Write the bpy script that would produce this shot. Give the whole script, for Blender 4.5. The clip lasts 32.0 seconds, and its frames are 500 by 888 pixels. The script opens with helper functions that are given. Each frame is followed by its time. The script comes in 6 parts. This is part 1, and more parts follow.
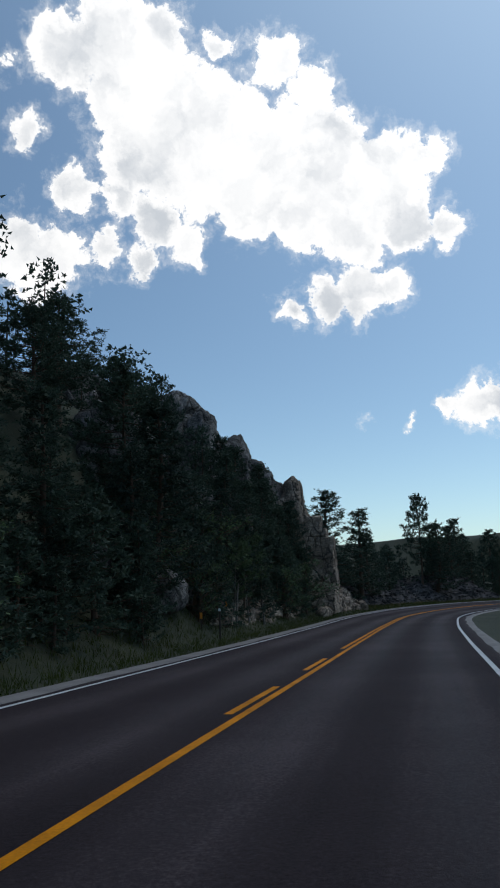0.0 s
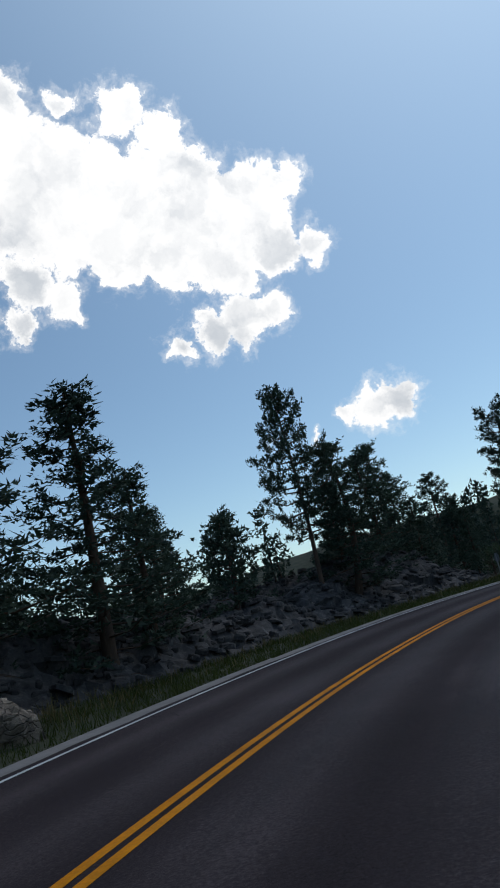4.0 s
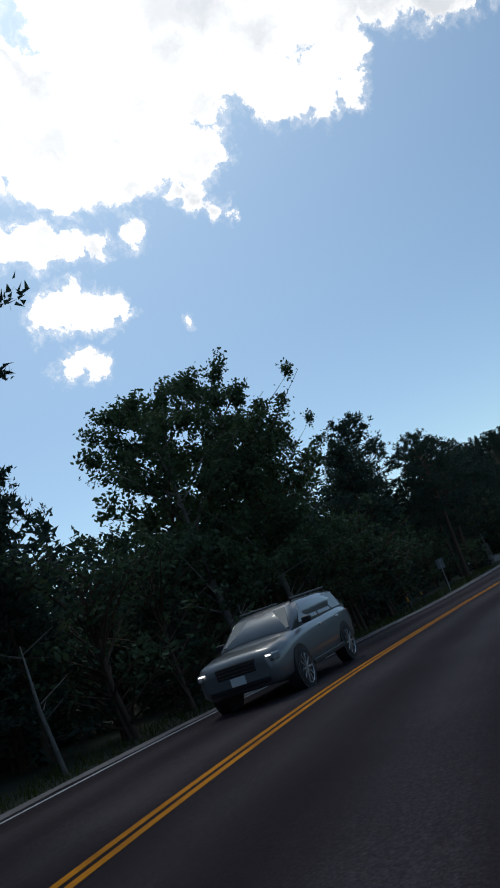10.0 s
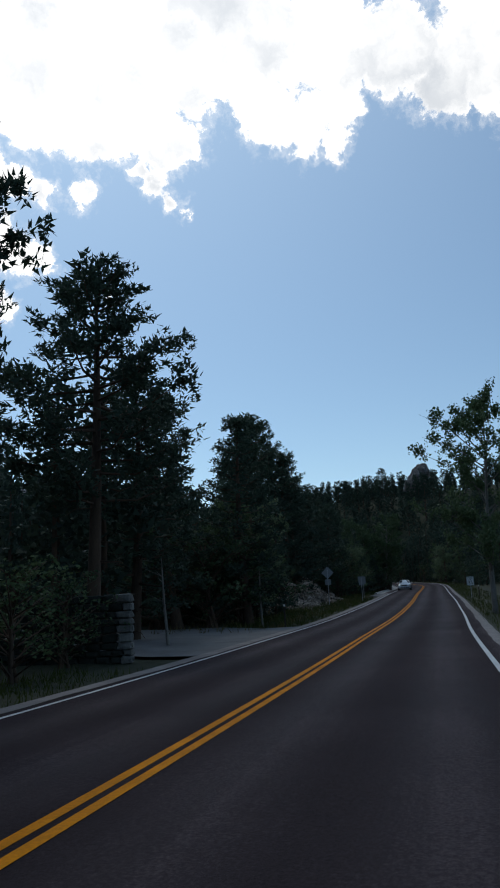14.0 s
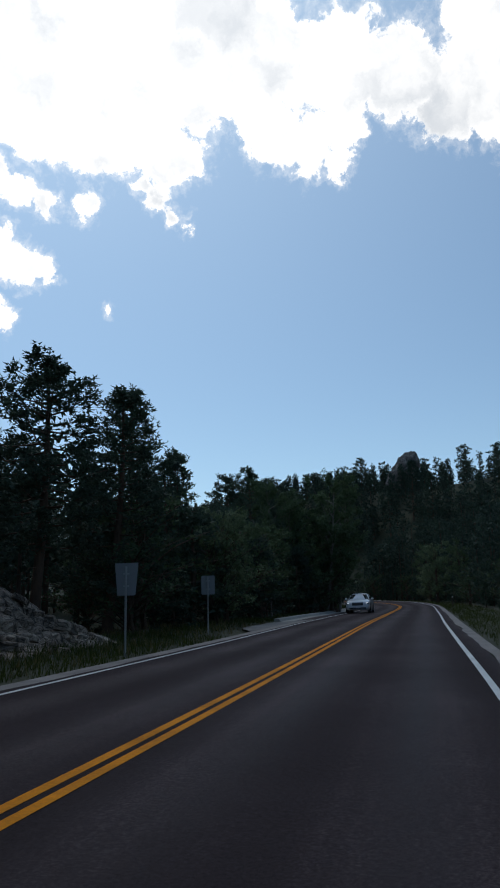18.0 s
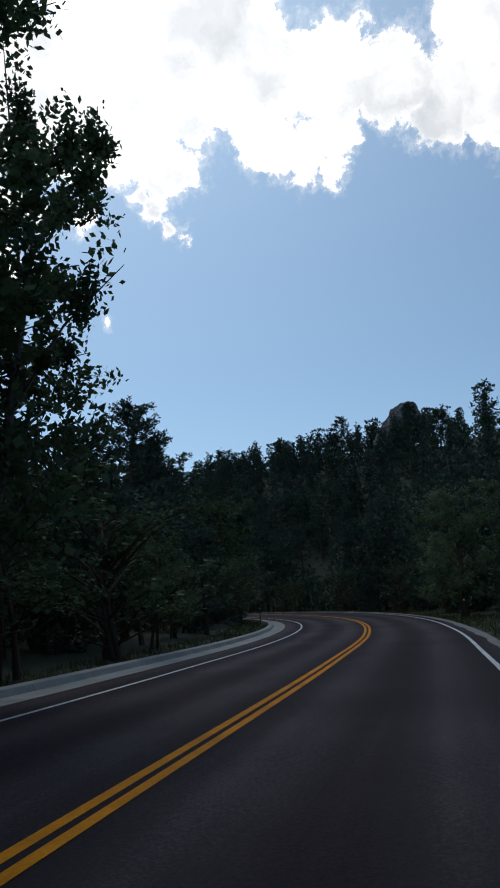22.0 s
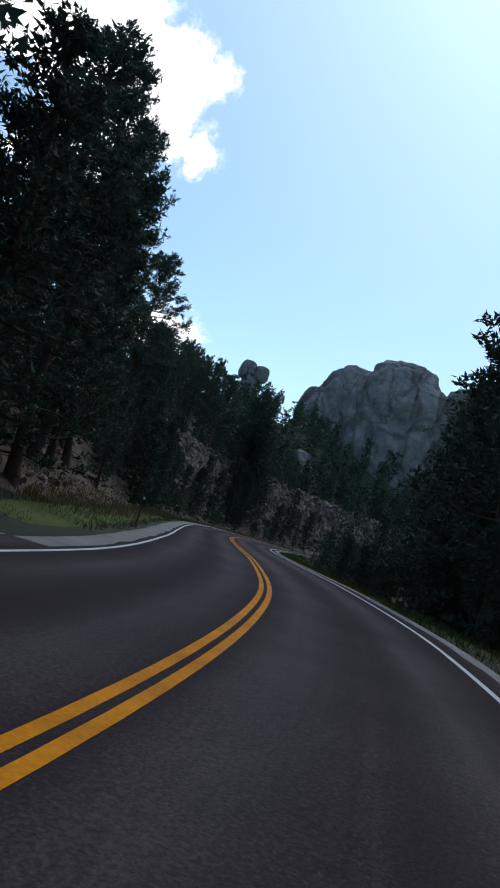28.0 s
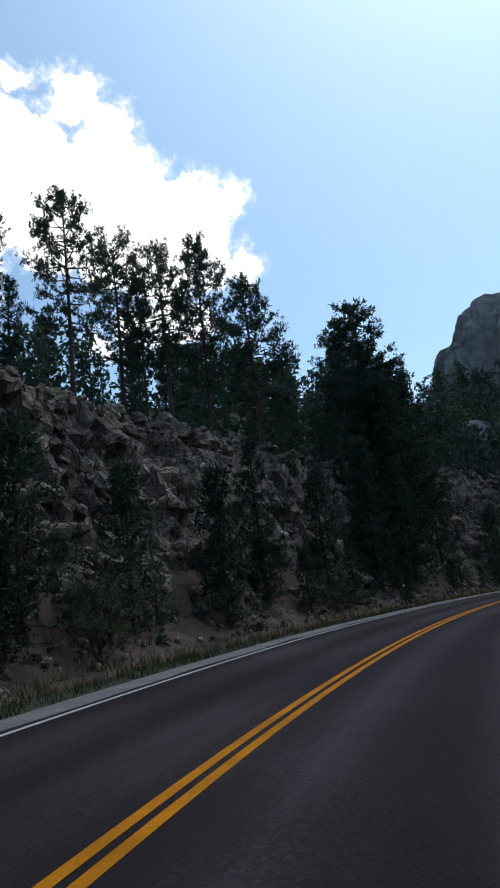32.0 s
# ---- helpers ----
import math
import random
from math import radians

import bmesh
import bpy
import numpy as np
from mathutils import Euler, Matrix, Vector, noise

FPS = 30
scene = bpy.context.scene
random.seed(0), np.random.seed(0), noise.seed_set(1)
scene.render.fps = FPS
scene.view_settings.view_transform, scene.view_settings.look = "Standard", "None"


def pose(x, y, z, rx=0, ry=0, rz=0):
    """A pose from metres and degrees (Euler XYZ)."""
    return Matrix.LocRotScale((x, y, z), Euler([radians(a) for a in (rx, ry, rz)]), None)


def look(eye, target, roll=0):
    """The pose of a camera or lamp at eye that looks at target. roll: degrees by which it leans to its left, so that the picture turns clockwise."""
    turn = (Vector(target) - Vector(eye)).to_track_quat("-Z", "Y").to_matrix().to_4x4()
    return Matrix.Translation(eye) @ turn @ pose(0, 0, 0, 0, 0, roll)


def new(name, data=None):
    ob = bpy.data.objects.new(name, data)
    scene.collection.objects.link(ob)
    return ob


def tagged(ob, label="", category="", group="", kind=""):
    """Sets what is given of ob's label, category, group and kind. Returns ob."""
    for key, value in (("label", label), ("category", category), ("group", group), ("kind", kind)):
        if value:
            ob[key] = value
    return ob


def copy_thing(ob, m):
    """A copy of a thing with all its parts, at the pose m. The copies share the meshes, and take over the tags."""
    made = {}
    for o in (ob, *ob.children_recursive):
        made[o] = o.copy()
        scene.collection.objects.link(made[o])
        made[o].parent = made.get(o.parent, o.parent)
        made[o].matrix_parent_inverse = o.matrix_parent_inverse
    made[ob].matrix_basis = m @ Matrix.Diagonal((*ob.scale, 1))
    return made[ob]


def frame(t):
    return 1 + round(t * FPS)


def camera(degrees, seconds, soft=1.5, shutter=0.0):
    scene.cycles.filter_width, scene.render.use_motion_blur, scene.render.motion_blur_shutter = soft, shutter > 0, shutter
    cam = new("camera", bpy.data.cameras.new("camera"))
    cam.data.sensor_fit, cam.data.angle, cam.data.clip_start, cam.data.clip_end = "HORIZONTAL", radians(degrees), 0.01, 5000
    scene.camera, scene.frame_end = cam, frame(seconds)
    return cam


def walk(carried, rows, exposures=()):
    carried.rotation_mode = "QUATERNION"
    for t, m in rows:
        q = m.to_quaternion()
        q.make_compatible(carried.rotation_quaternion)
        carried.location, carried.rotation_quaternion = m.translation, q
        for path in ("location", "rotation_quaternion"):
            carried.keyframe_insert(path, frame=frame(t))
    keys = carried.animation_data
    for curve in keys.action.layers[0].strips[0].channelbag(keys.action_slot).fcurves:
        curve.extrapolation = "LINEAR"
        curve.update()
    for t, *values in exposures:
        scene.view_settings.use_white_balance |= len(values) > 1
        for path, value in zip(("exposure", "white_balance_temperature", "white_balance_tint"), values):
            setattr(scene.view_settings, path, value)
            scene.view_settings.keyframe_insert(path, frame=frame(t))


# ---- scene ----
cam = camera(37.44, 32.0, soft=1.9)
ROWS = [
    (0.0, -0.000, 0.000, 0.000, 0.14, 10.76, -1.94),
    (0.5, 1.475, 6.449, -0.176, 0.10, 10.79, -2.06),
    (1.0, 2.966, 12.871, -0.349, 0.27, 10.83, -2.44),
    (1.5, 4.448, 19.261, -0.516, 0.42, 10.94, -3.43),
    (2.0, 5.913, 25.590, -0.673, 0.41, 11.19, -3.98),
    (2.5, 7.408, 31.821, -0.823, 0.07, 11.33, -5.11),
    (3.0, 8.977, 37.920, -0.961, -1.44, 11.64, -7.66),
    (3.5, 10.674, 43.838, -1.083, -3.93, 12.04, -10.93),
    (4.0, 12.577, 49.513, -1.191, -7.23, 12.45, -14.25),
    (4.5, 14.750, 54.885, -1.292, -11.17, 12.77, -16.93),
    (5.0, 17.198, 59.925, -1.387, -15.57, 12.94, -18.28),
    (5.5, 19.902, 64.649, -1.475, -20.15, 12.67, -17.92),
    (6.0, 22.834, 69.082, -1.557, -23.93, 12.45, -17.48),
    (6.5, 25.999, 73.241, -1.634, -28.53, 12.68, -19.82),
    (7.0, 29.422, 77.102, -1.718, -34.13, 12.83, -21.14),
    (7.5, 33.117, 80.630, -1.810, -39.04, 12.60, -21.80),
    (8.0, 37.109, 83.791, -1.904, -44.97, 12.76, -22.41),
    (8.5, 41.427, 86.544, -1.995, -50.67, 12.72, -21.81),
    (9.0, 46.097, 88.860, -2.095, -55.92, 12.74, -21.80),
    (9.5, 51.108, 90.757, -2.194, -61.12, 12.84, -22.88),
    (10.0, 56.418, 92.253, -2.303, -66.37, 12.48, -19.83),
    (10.5, 61.984, 93.384, -2.420, -69.04, 12.23, -15.41),
    (11.0, 67.763, 94.188, -2.553, -71.62, 12.10, -13.10),
    (11.5, 73.727, 94.729, -2.694, -74.13, 12.00, -10.32),
    (12.0, 79.860, 95.059, -2.848, -74.80, 11.54, -5.63),
    (12.5, 86.152, 95.240, -3.016, -75.07, 11.05, -4.18),
    (13.0, 92.581, 95.349, -3.177, -75.47, 11.30, -3.66),
    (13.5, 99.110, 95.429, -3.319, -75.76, 11.59, -2.22),
    (14.0, 105.724, 95.504, -3.435, -75.99, 11.63, -2.87),
    (14.5, 112.424, 95.577, -3.533, -76.11, 11.77, -2.02),
    (15.0, 119.203, 95.640, -3.601, -76.22, 12.00, -2.14),
    (15.5, 126.051, 95.677, -3.639, -76.32, 12.26, -2.70),
    (16.0, 132.957, 95.675, -3.648, -76.45, 12.47, -3.16),
    (16.5, 139.905, 95.631, -3.630, -76.63, 12.59, -3.00),
    (17.0, 146.883, 95.570, -3.586, -76.86, 12.55, -1.71),
    (17.5, 153.873, 95.527, -3.518, -76.50, 12.64, -0.98),
    (18.0, 160.865, 95.523, -3.425, -76.44, 12.82, -1.34),
    (18.5, 167.851, 95.574, -3.309, -76.35, 12.92, -1.22),
    (19.0, 174.837, 95.682, -3.184, -75.96, 12.97, -1.94),
    (19.5, 181.843, 95.838, -3.053, -76.04, 13.05, -2.02),
    (20.0, 188.901, 96.005, -2.925, -75.87, 13.16, -3.45),
    (20.5, 196.042, 96.160, -2.802, -76.00, 13.38, -4.00),
    (21.0, 203.309, 96.285, -2.682, -76.19, 13.50, -3.10),
    (21.5, 210.743, 96.388, -2.564, -76.47, 13.39, -2.34),
    (22.0, 218.366, 96.489, -2.444, -76.27, 13.47, -2.76),
    (22.5, 226.183, 96.600, -2.322, -76.35, 13.70, -1.04),
    (23.0, 234.163, 96.764, -2.189, -75.39, 13.32, 0.46),
    (23.5, 242.256, 97.087, -2.037, -73.71, 12.65, 2.54),
    (24.0, 250.393, 97.703, -1.854, -70.95, 11.97, 7.61),
    (24.5, 258.499, 98.717, -1.642, -67.28, 11.11, 10.50),
    (25.0, 266.497, 100.214, -1.418, -63.29, 9.83, 12.88),
    (25.5, 274.314, 102.251, -1.210, -59.10, 8.87, 16.60),
    (26.0, 281.851, 104.941, -0.993, -52.67, 7.27, 18.03),
    (26.5, 288.999, 108.343, -0.775, -46.14, 6.83, 16.94),
    (27.0, 295.647, 112.468, -0.572, -39.59, 6.55, 17.23),
    (27.5, 301.708, 117.271, -0.390, -33.26, 6.48, 17.85),
    (28.0, 307.137, 122.656, -0.233, -27.42, 6.65, 17.70),
    (28.5, 311.940, 128.499, -0.101, -22.32, 7.13, 15.73),
    (29.0, 316.194, 134.659, 0.011, -18.23, 7.97, 10.86),
    (29.5, 320.025, 141.006, 0.097, -15.66, 8.74, 7.92),
    (30.0, 323.540, 147.466, 0.155, -13.82, 9.27, 4.91),
    (30.5, 326.855, 153.974, 0.188, -12.94, 10.15, 1.72),
    (31.0, 330.083, 160.483, 0.210, -12.45, 10.95, -2.64),
    (31.5, 333.362, 166.937, 0.231, -12.97, 11.77, -5.51),
    (32.0, 336.772, 173.302, 0.265, -15.01, 12.33, -6.95),
]


def aim(x, y, z, yaw, pitch, roll):
    """The camera at a place, turned left by yaw, up by pitch and leaning to its left by roll."""
    a, b = radians(yaw), radians(pitch)
    way = Vector((-math.sin(a) * math.cos(b), math.cos(a) * math.cos(b), math.sin(b)))
    eye = Vector((x, y, z))
    return look(eye, eye + way * 10, roll)


EXPOSURES = [(0.0, 0.0), (6.0, 0.0), (8.0, 0.2), (9.6, 0.0), (24.6, 0.0), (26.3, 0.25), (28.6, 0.75), (30.0, 0.65), (32.0, 0.58)]
walk(cam, [(row[0], aim(*row[1:])) for row in ROWS], EXPOSURES)

# ---- world and sun ----
SUN_AZ, SUN_EL = -52.0, 60.0


def way_to(az, el):
    """A direction: az to the left from +y, el above the horizon, in degrees."""
    a, b = radians(az), radians(el)
    return Vector((-math.sin(a) * math.cos(b), math.cos(a) * math.cos(b), math.sin(b)))


# banks of cloud: azimuth, height and half width in degrees
MAIN_CUMULUS = [(15.0, 38.4, 2.5), (10.7, 39.4, 2.9), (7.3, 39.2, 2.2), (10.8, 35.6, 2.6), (6.0, 35.4, 3.5), (1.1, 33.9, 3.5),
    (8.4, 32.4, 3.6), (3.7, 30.9, 3.2), (-3.6, 32.2, 3.6), (-1.0, 29.2, 3.3), (-6.4, 31.2, 3.6), (-8.0, 27.9, 3.7),
    (-4.7, 27.0, 2.5), (-12.0, 29.8, 3.2), (-14.8, 31.0, 1.9), (-13.5, 26.9, 2.4), (-16.5, 25.9, 1.4), (-9.7, 25.3, 1.6)]
WISPS = [(-3.1, 38.1, 1.9), (-5.9, 36.1, 1.7), (1.9, 38.9, 1.1), (14.0, 29.2, 1.6), (10.8, 29.2, 1.4), (7.6, 27.7, 2.1),
    (4.8, 26.1, 1.7), (3.7, 24.7, 0.8), (-9.4, 22.5, 2.1), (-6.6, 21.5, 1.7), (-3.4, 21.1, 1.1), (-11.7, 22.2, 1.4),
    (-9.3, 20.8, 1.3)]
LOW_BANKS = [(18.4, 25.2, 2.4), (15.3, 25.0, 2.2), (11.8, 25.6, 1.4), (8.6, 25.3, 1.0), (17.1, 22.9, 1.6), (18.1, 32.8, 1.3),
    (19.5, 36.5, 0.7), (-17.7, 12.7, 1.8), (-15.6, 13.1, 1.0), (-19.3, 12.9, 1.8), (-9.1, 11.7, 0.6), (-12.7, 11.5, 0.4)]
WEST_MASS = [(-52.0, 41.0, 2.2), (-48.3, 38.8, 2.3), (-45.0, 35.9, 1.2), (-50.9, 36.7, 2.3), (-57.9, 37.2, 3.8), (-64.8, 35.1, 3.3),
    (-70.1, 33.8, 2.5), (-62.5, 39.7, 4.3), (-56.0, 42.5, 2.5), (-44.4, 43.2, 0.7)]
SUN_BANK = [(-57.7, 39.6, 3.9), (-64.9, 41.1, 4.4), (-62.5, 35.6, 2.7), (-67.4, 34.8, 2.4), (-71.3, 33.8, 1.8), (-58.4, 34.4, 1.5),
    (-70.9, 38.9, 4.2), (-77.6, 40.6, 4.5), (-78.8, 35.9, 2.3), (-81.7, 34.6, 2.0), (-84.5, 33.2, 1.2), (-85.1, 39.4, 3.7),
    (-84.8, 35.8, 1.9), (-90.0, 38.5, 3.3), (-93.9, 36.0, 2.9), (-97.3, 37.1, 3.5), (-97.8, 34.5, 1.8), (-95.0, 34.0, 1.1),
    (-101.5, 35.5, 4.1), (-105.6, 35.4, 4.0), (-75.2, 44.0, 4.3), (-64.8, 45.6, 4.1), (-97.9, 40.7, 3.0)]
SMALL_CLOUDS = [(-50.8, 32.9, 1.3), (-52.9, 31.9, 1.3), (-55.3, 31.4, 1.7), (-57.8, 30.8, 1.2), (-59.8, 30.2, 1.0), (-62.8, 30.0, 1.0),
    (-54.5, 26.9, 1.6), (-56.4, 26.5, 1.8), (-58.4, 25.7, 1.4), (-60.0, 25.0, 0.8), (-55.4, 22.6, 1.2), (-56.9, 21.8, 1.0),
    (-67.9, 31.4, 0.8), (-69.2, 30.7, 1.0), (-70.6, 29.7, 0.8), (-72.0, 28.8, 0.4), (-64.8, 22.8, 0.5), (-52.8, 35.7, 1.1),
    (-56.1, 36.1, 1.3), (-58.4, 34.8, 1.5), (-63.5, 32.5, 0.5)]


class Nodes:
    """Short hand for node trees."""

    def __init__(self, tree):
        self.tree = tree
        tree.nodes.clear()

    def add(self, kind, inputs=(), **attrs):
        node = self.tree.nodes.new(kind)
        for k, v in attrs.items():
            setattr(node, k, v)
        for k, v in dict(inputs).items():
            if isinstance(v, bpy.types.NodeSocket):
                self.tree.links.new(v, node.inputs[k])
            else:
                node.inputs[k].default_value = v
        return node

    def math(self, op, a, b=0.0, c=0.0, clamp=False):
        return self.add("ShaderNodeMath", {0: a, 1: b, 2: c}, operation=op, use_clamp=clamp).outputs[0]

    def vec(self, op, a, b=(0, 0, 0), c=(0, 0, 0)):
        node = self.add("ShaderNodeVectorMath", {0: a, 1: b, 2: c}, operation=op)
        return node.outputs["Value" if op in ("DISTANCE", "LENGTH", "DOT_PRODUCT") else "Vector"]

    def noise(self, vector, scale, detail=4.0, rough=0.55, out=0):
        return self.add("ShaderNodeTexNoise", {"Vector": vector, "Scale": scale, "Detail": detail, "Roughness": rough}).outputs[out]

    def ramp(self, fac, stops, smooth=False):
        node = self.add("ShaderNodeValToRGB", {"Fac": fac})
        node.color_ramp.interpolation = "EASE" if smooth else "LINEAR"
        while len(node.color_ramp.elements) < len(stops):
            node.color_ramp.elements.new(0.5)
        for e, (p, c) in zip(node.color_ramp.elements, stops):
            e.position, e.color = p, (*c, 1) if len(c) == 3 else c
        return node.outputs[0]

    def mix(self, fac, a, b, blend="MIX"):
        return self.add("ShaderNodeMix", {0: fac, 6: a, 7: b}, data_type="RGBA", blend_type=blend).outputs[2]


def build_world():
    world = bpy.data.worlds.new("sky")
    scene.world = world
    world.use_nodes = True
    n = Nodes(world.node_tree)
    sky = n.add("ShaderNodeTexSky", sky_type="NISHITA", sun_disc=False, sun_elevation=radians(SUN_EL),
                sun_rotation=radians(-SUN_AZ), altitude=1500.0, air_density=1.0, dust_density=2.5, ozone_density=1.6)
    way = n.add("ShaderNodeTexCoord").outputs["Generated"]
    # billows: the look-up direction is shaken at three sizes before it is held against the banks
    coarse = n.vec("SUBTRACT", n.noise(way, 7.0, 2.0, 0.5, out=1), (0.5, 0.5, 0.5))
    fine = n.vec("SUBTRACT", n.noise(way, 24.0, 8.0, 0.64, out=1), (0.5, 0.5, 0.5))
    shaken = n.vec("MULTIPLY_ADD", coarse, (0.05,) * 3, n.vec("MULTIPLY_ADD", fine, (0.062,) * 3, way))
    field = None
    for bank in (MAIN_CUMULUS, WISPS, LOW_BANKS, WEST_MASS, SUN_BANK, SMALL_CLOUDS):
        for az, el, half in bank:
            r = radians(half)
            near = n.math("MULTIPLY_ADD", n.vec("DISTANCE", shaken, way_to(az, el)), -1.0 / r, 1.0)
            near = n.math("MULTIPLY", near, min(1.0, 0.35 + r * 12))
            field = near if field is None else n.math("SMOOTH_MAX", field, near, 0.16)
    # shreds: fine fibres that eat into the rims and hang about them as thin veils
    shred = n.noise(n.vec("MULTIPLY_ADD", fine, (0.03,) * 3, way), 46.0, 9.0, 0.68)
    torn = n.math("ADD", field, n.math("MULTIPLY_ADD", shred, 1.0, -0.50))
    cover = n.add("ShaderNodeMapRange", {0: torn, 1: -0.03, 2: 0.13}, interpolation_type="SMOOTHSTEP").outputs[0]
    rim = n.add("ShaderNodeMapRange", {0: n.math("MULTIPLY_ADD", shred, 1.6, n.math("ADD", field, -0.8)), 1: -0.30, 2: 0.30}, interpolation_type="SMOOTHSTEP").outputs[0]
    cover = n.math("MAXIMUM", cover, n.math("MULTIPLY", rim, 0.45))
    # thick parts are greyer from below, the rims bright
    body = n.math("ADD", field, n.math("MULTIPLY_ADD", n.noise(shaken, 13.0, 6.0, 0.6), 1.1, -0.55))
    thick = n.add("ShaderNodeMapRange", {0: body, 1: 0.05, 2: 0.50}, interpolation_type="SMOOTHSTEP").outputs[0]
    fold = n.add("ShaderNodeMapRange", {0: n.noise(shaken, 6.5, 5.0, 0.58), 1: 0.38, 2: 0.68}, interpolation_type="SMOOTHSTEP").outputs[0]
    curl = n.add("ShaderNodeMapRange", {0: n.noise(shaken, 21.0, 4.0, 0.5), 1: 0.40, 2: 0.66}, interpolation_type="SMOOTHSTEP").outputs[0]
    lump = n.math("MULTIPLY", thick, n.math("MULTIPLY_ADD", curl, 0.22, n.math("MULTIPLY", fold, 0.85)), clamp=True)
    cloud = n.mix(lump, (1.0, 1.0, 1.0, 1), (0.56, 0.60, 0.65, 1))
    near_sun = n.math("MAXIMUM", n.vec("DOT_PRODUCT", n.vec("NORMALIZE", way), way_to(SUN_AZ, SUN_EL)), 0.0)
    glow = n.math("POWER", near_sun, 5.0)
    haze = n.math("POWER", near_sun, 4.0)
    blue = n.vec("SCALE", sky.outputs[0])
    blue.node.inputs["Scale"].default_value = 0.105
    blue = n.vec("MULTIPLY_ADD", n.add("ShaderNodeCombineXYZ", {0: haze, 1: haze, 2: haze}).outputs[0], (0.22, 0.30, 0.36), n.vec("MULTIPLY", blue, (0.915, 1.06, 1.035)))
    level = n.math("POWER", n.math("SUBTRACT", 1.0, n.math("ABSOLUTE", n.add("ShaderNodeSeparateXYZ", {0: way}).outputs[2]), clamp=True), 5.0)
    blue = n.vec("MULTIPLY_ADD", n.add("ShaderNodeCombineXYZ", {0: level, 1: level, 2: level}).outputs[0], (0.09, 0.11, 0.11), blue)
    lit = n.mix(cover, blue, n.vec("MULTIPLY_ADD", n.add("ShaderNodeCombineXYZ", {0: glow, 1: glow, 2: glow}).outputs[0], (0.34, 0.34, 0.34), cloud))
    back = n.add("ShaderNodeBackground", {"Color": lit, "Strength": 1.0})
    out = n.add("ShaderNodeOutputWorld")
    world.node_tree.links.new(back.outputs[0], out.inputs[0])


build_world()
lamp = bpy.data.lights.new("sun", "SUN")
lamp.energy, lamp.angle, lamp.color = 0.28, radians(10), (1.0, 0.95, 0.87)
sun = new("sun", lamp)
sun.matrix_world = look(way_to(SUN_AZ, SUN_EL) * 400, (0, 0, 0))


# ---- materials ----
def surface(name, dark, light, rough=0.85, scale=1.0, fine=18.0, bump=0.3, spec=0.3, metal=0.0, third=None, stretch=(1, 1, 1), vary=0.0, sheen=0.0):
    """A matt surface with colour at two sizes of grain, relief, and a shade of its own for every object."""
    m = bpy.data.materials.new(name)
    m.use_nodes = True
    n = Nodes(m.node_tree)
    at = n.vec("MULTIPLY", n.add("ShaderNodeNewGeometry").outputs["Position"], stretch)
    big = n.noise(at, scale, 4.0)
    small = n.noise(at, fine, 5.0, 0.65)
    fac = n.math("ADD", n.math("MULTIPLY", big, 0.55), n.math("MULTIPLY", small, 0.45))
    stops = [(0.34, dark), (0.66, light)] if third is None else [(0.34, dark), (0.55, light), (0.72, third)]
    colour = n.ramp(fac, stops)
    if vary:
        each = n.math("ADD", n.add("ShaderNodeObjectInfo").outputs["Random"], n.add("ShaderNodeNewGeometry").outputs["Random Per Island"])
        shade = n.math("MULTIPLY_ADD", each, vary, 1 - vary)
        colour = n.mix(1.0, colour, n.add("ShaderNodeCombineXYZ", {0: shade, 1: shade, 2: shade}).outputs[0], "MULTIPLY")
    relief = n.add("ShaderNodeBump", {"Strength": bump, "Distance": 0.6 / fine, "Height": fac}).outputs[0]
    rg = n.math("MULTIPLY_ADD", small, 0.2, rough - 0.1)
    p = n.add("ShaderNodeBsdfPrincipled", {"Base Color": colour, "Roughness": rg, "Metallic": metal, "Specular IOR Level": spec, "Normal": relief})
    out = n.add("ShaderNodeOutputMaterial")
    m.node_tree.links.new(p.outputs[0], out.inputs[0])
    return m


def foliage(name, dark, light, glow=0.25):
    """Leaves and needles: a little light comes through; each clump has a shade of its own."""
    m = bpy.data.materials.new(name)
    m.use_nodes = True
    n = Nodes(m.node_tree)
    g = n.add("ShaderNodeNewGeometry")
    patch = n.noise(g.outputs["Position"], 0.55, 3.0)
    one = n.add("ShaderNodeObjectInfo").outputs["Random"]
    fac = n.math("ADD", n.math("MULTIPLY", g.outputs["Random Per Island"], 0.35), n.math("ADD", n.math("MULTIPLY", patch, 0.45), n.math("MULTIPLY", one, 0.25)))
    colour = n.ramp(fac, [(0.25, dark), (0.75, light)])
    d = n.add("ShaderNodeBsdfPrincipled", {"Base Color": colour, "Roughness": 0.75, "Specular IOR Level": 0.25})
    t = n.add("ShaderNodeBsdfTranslucent", {"Color": colour})
    mixed = n.add("ShaderNodeMixShader", {0: glow, 1: d.outputs[0], 2: t.outputs[0]})
    out = n.add("ShaderNodeOutputMaterial")
    m.node_tree.links.new(mixed.outputs[0], out.inputs[0])
    return m


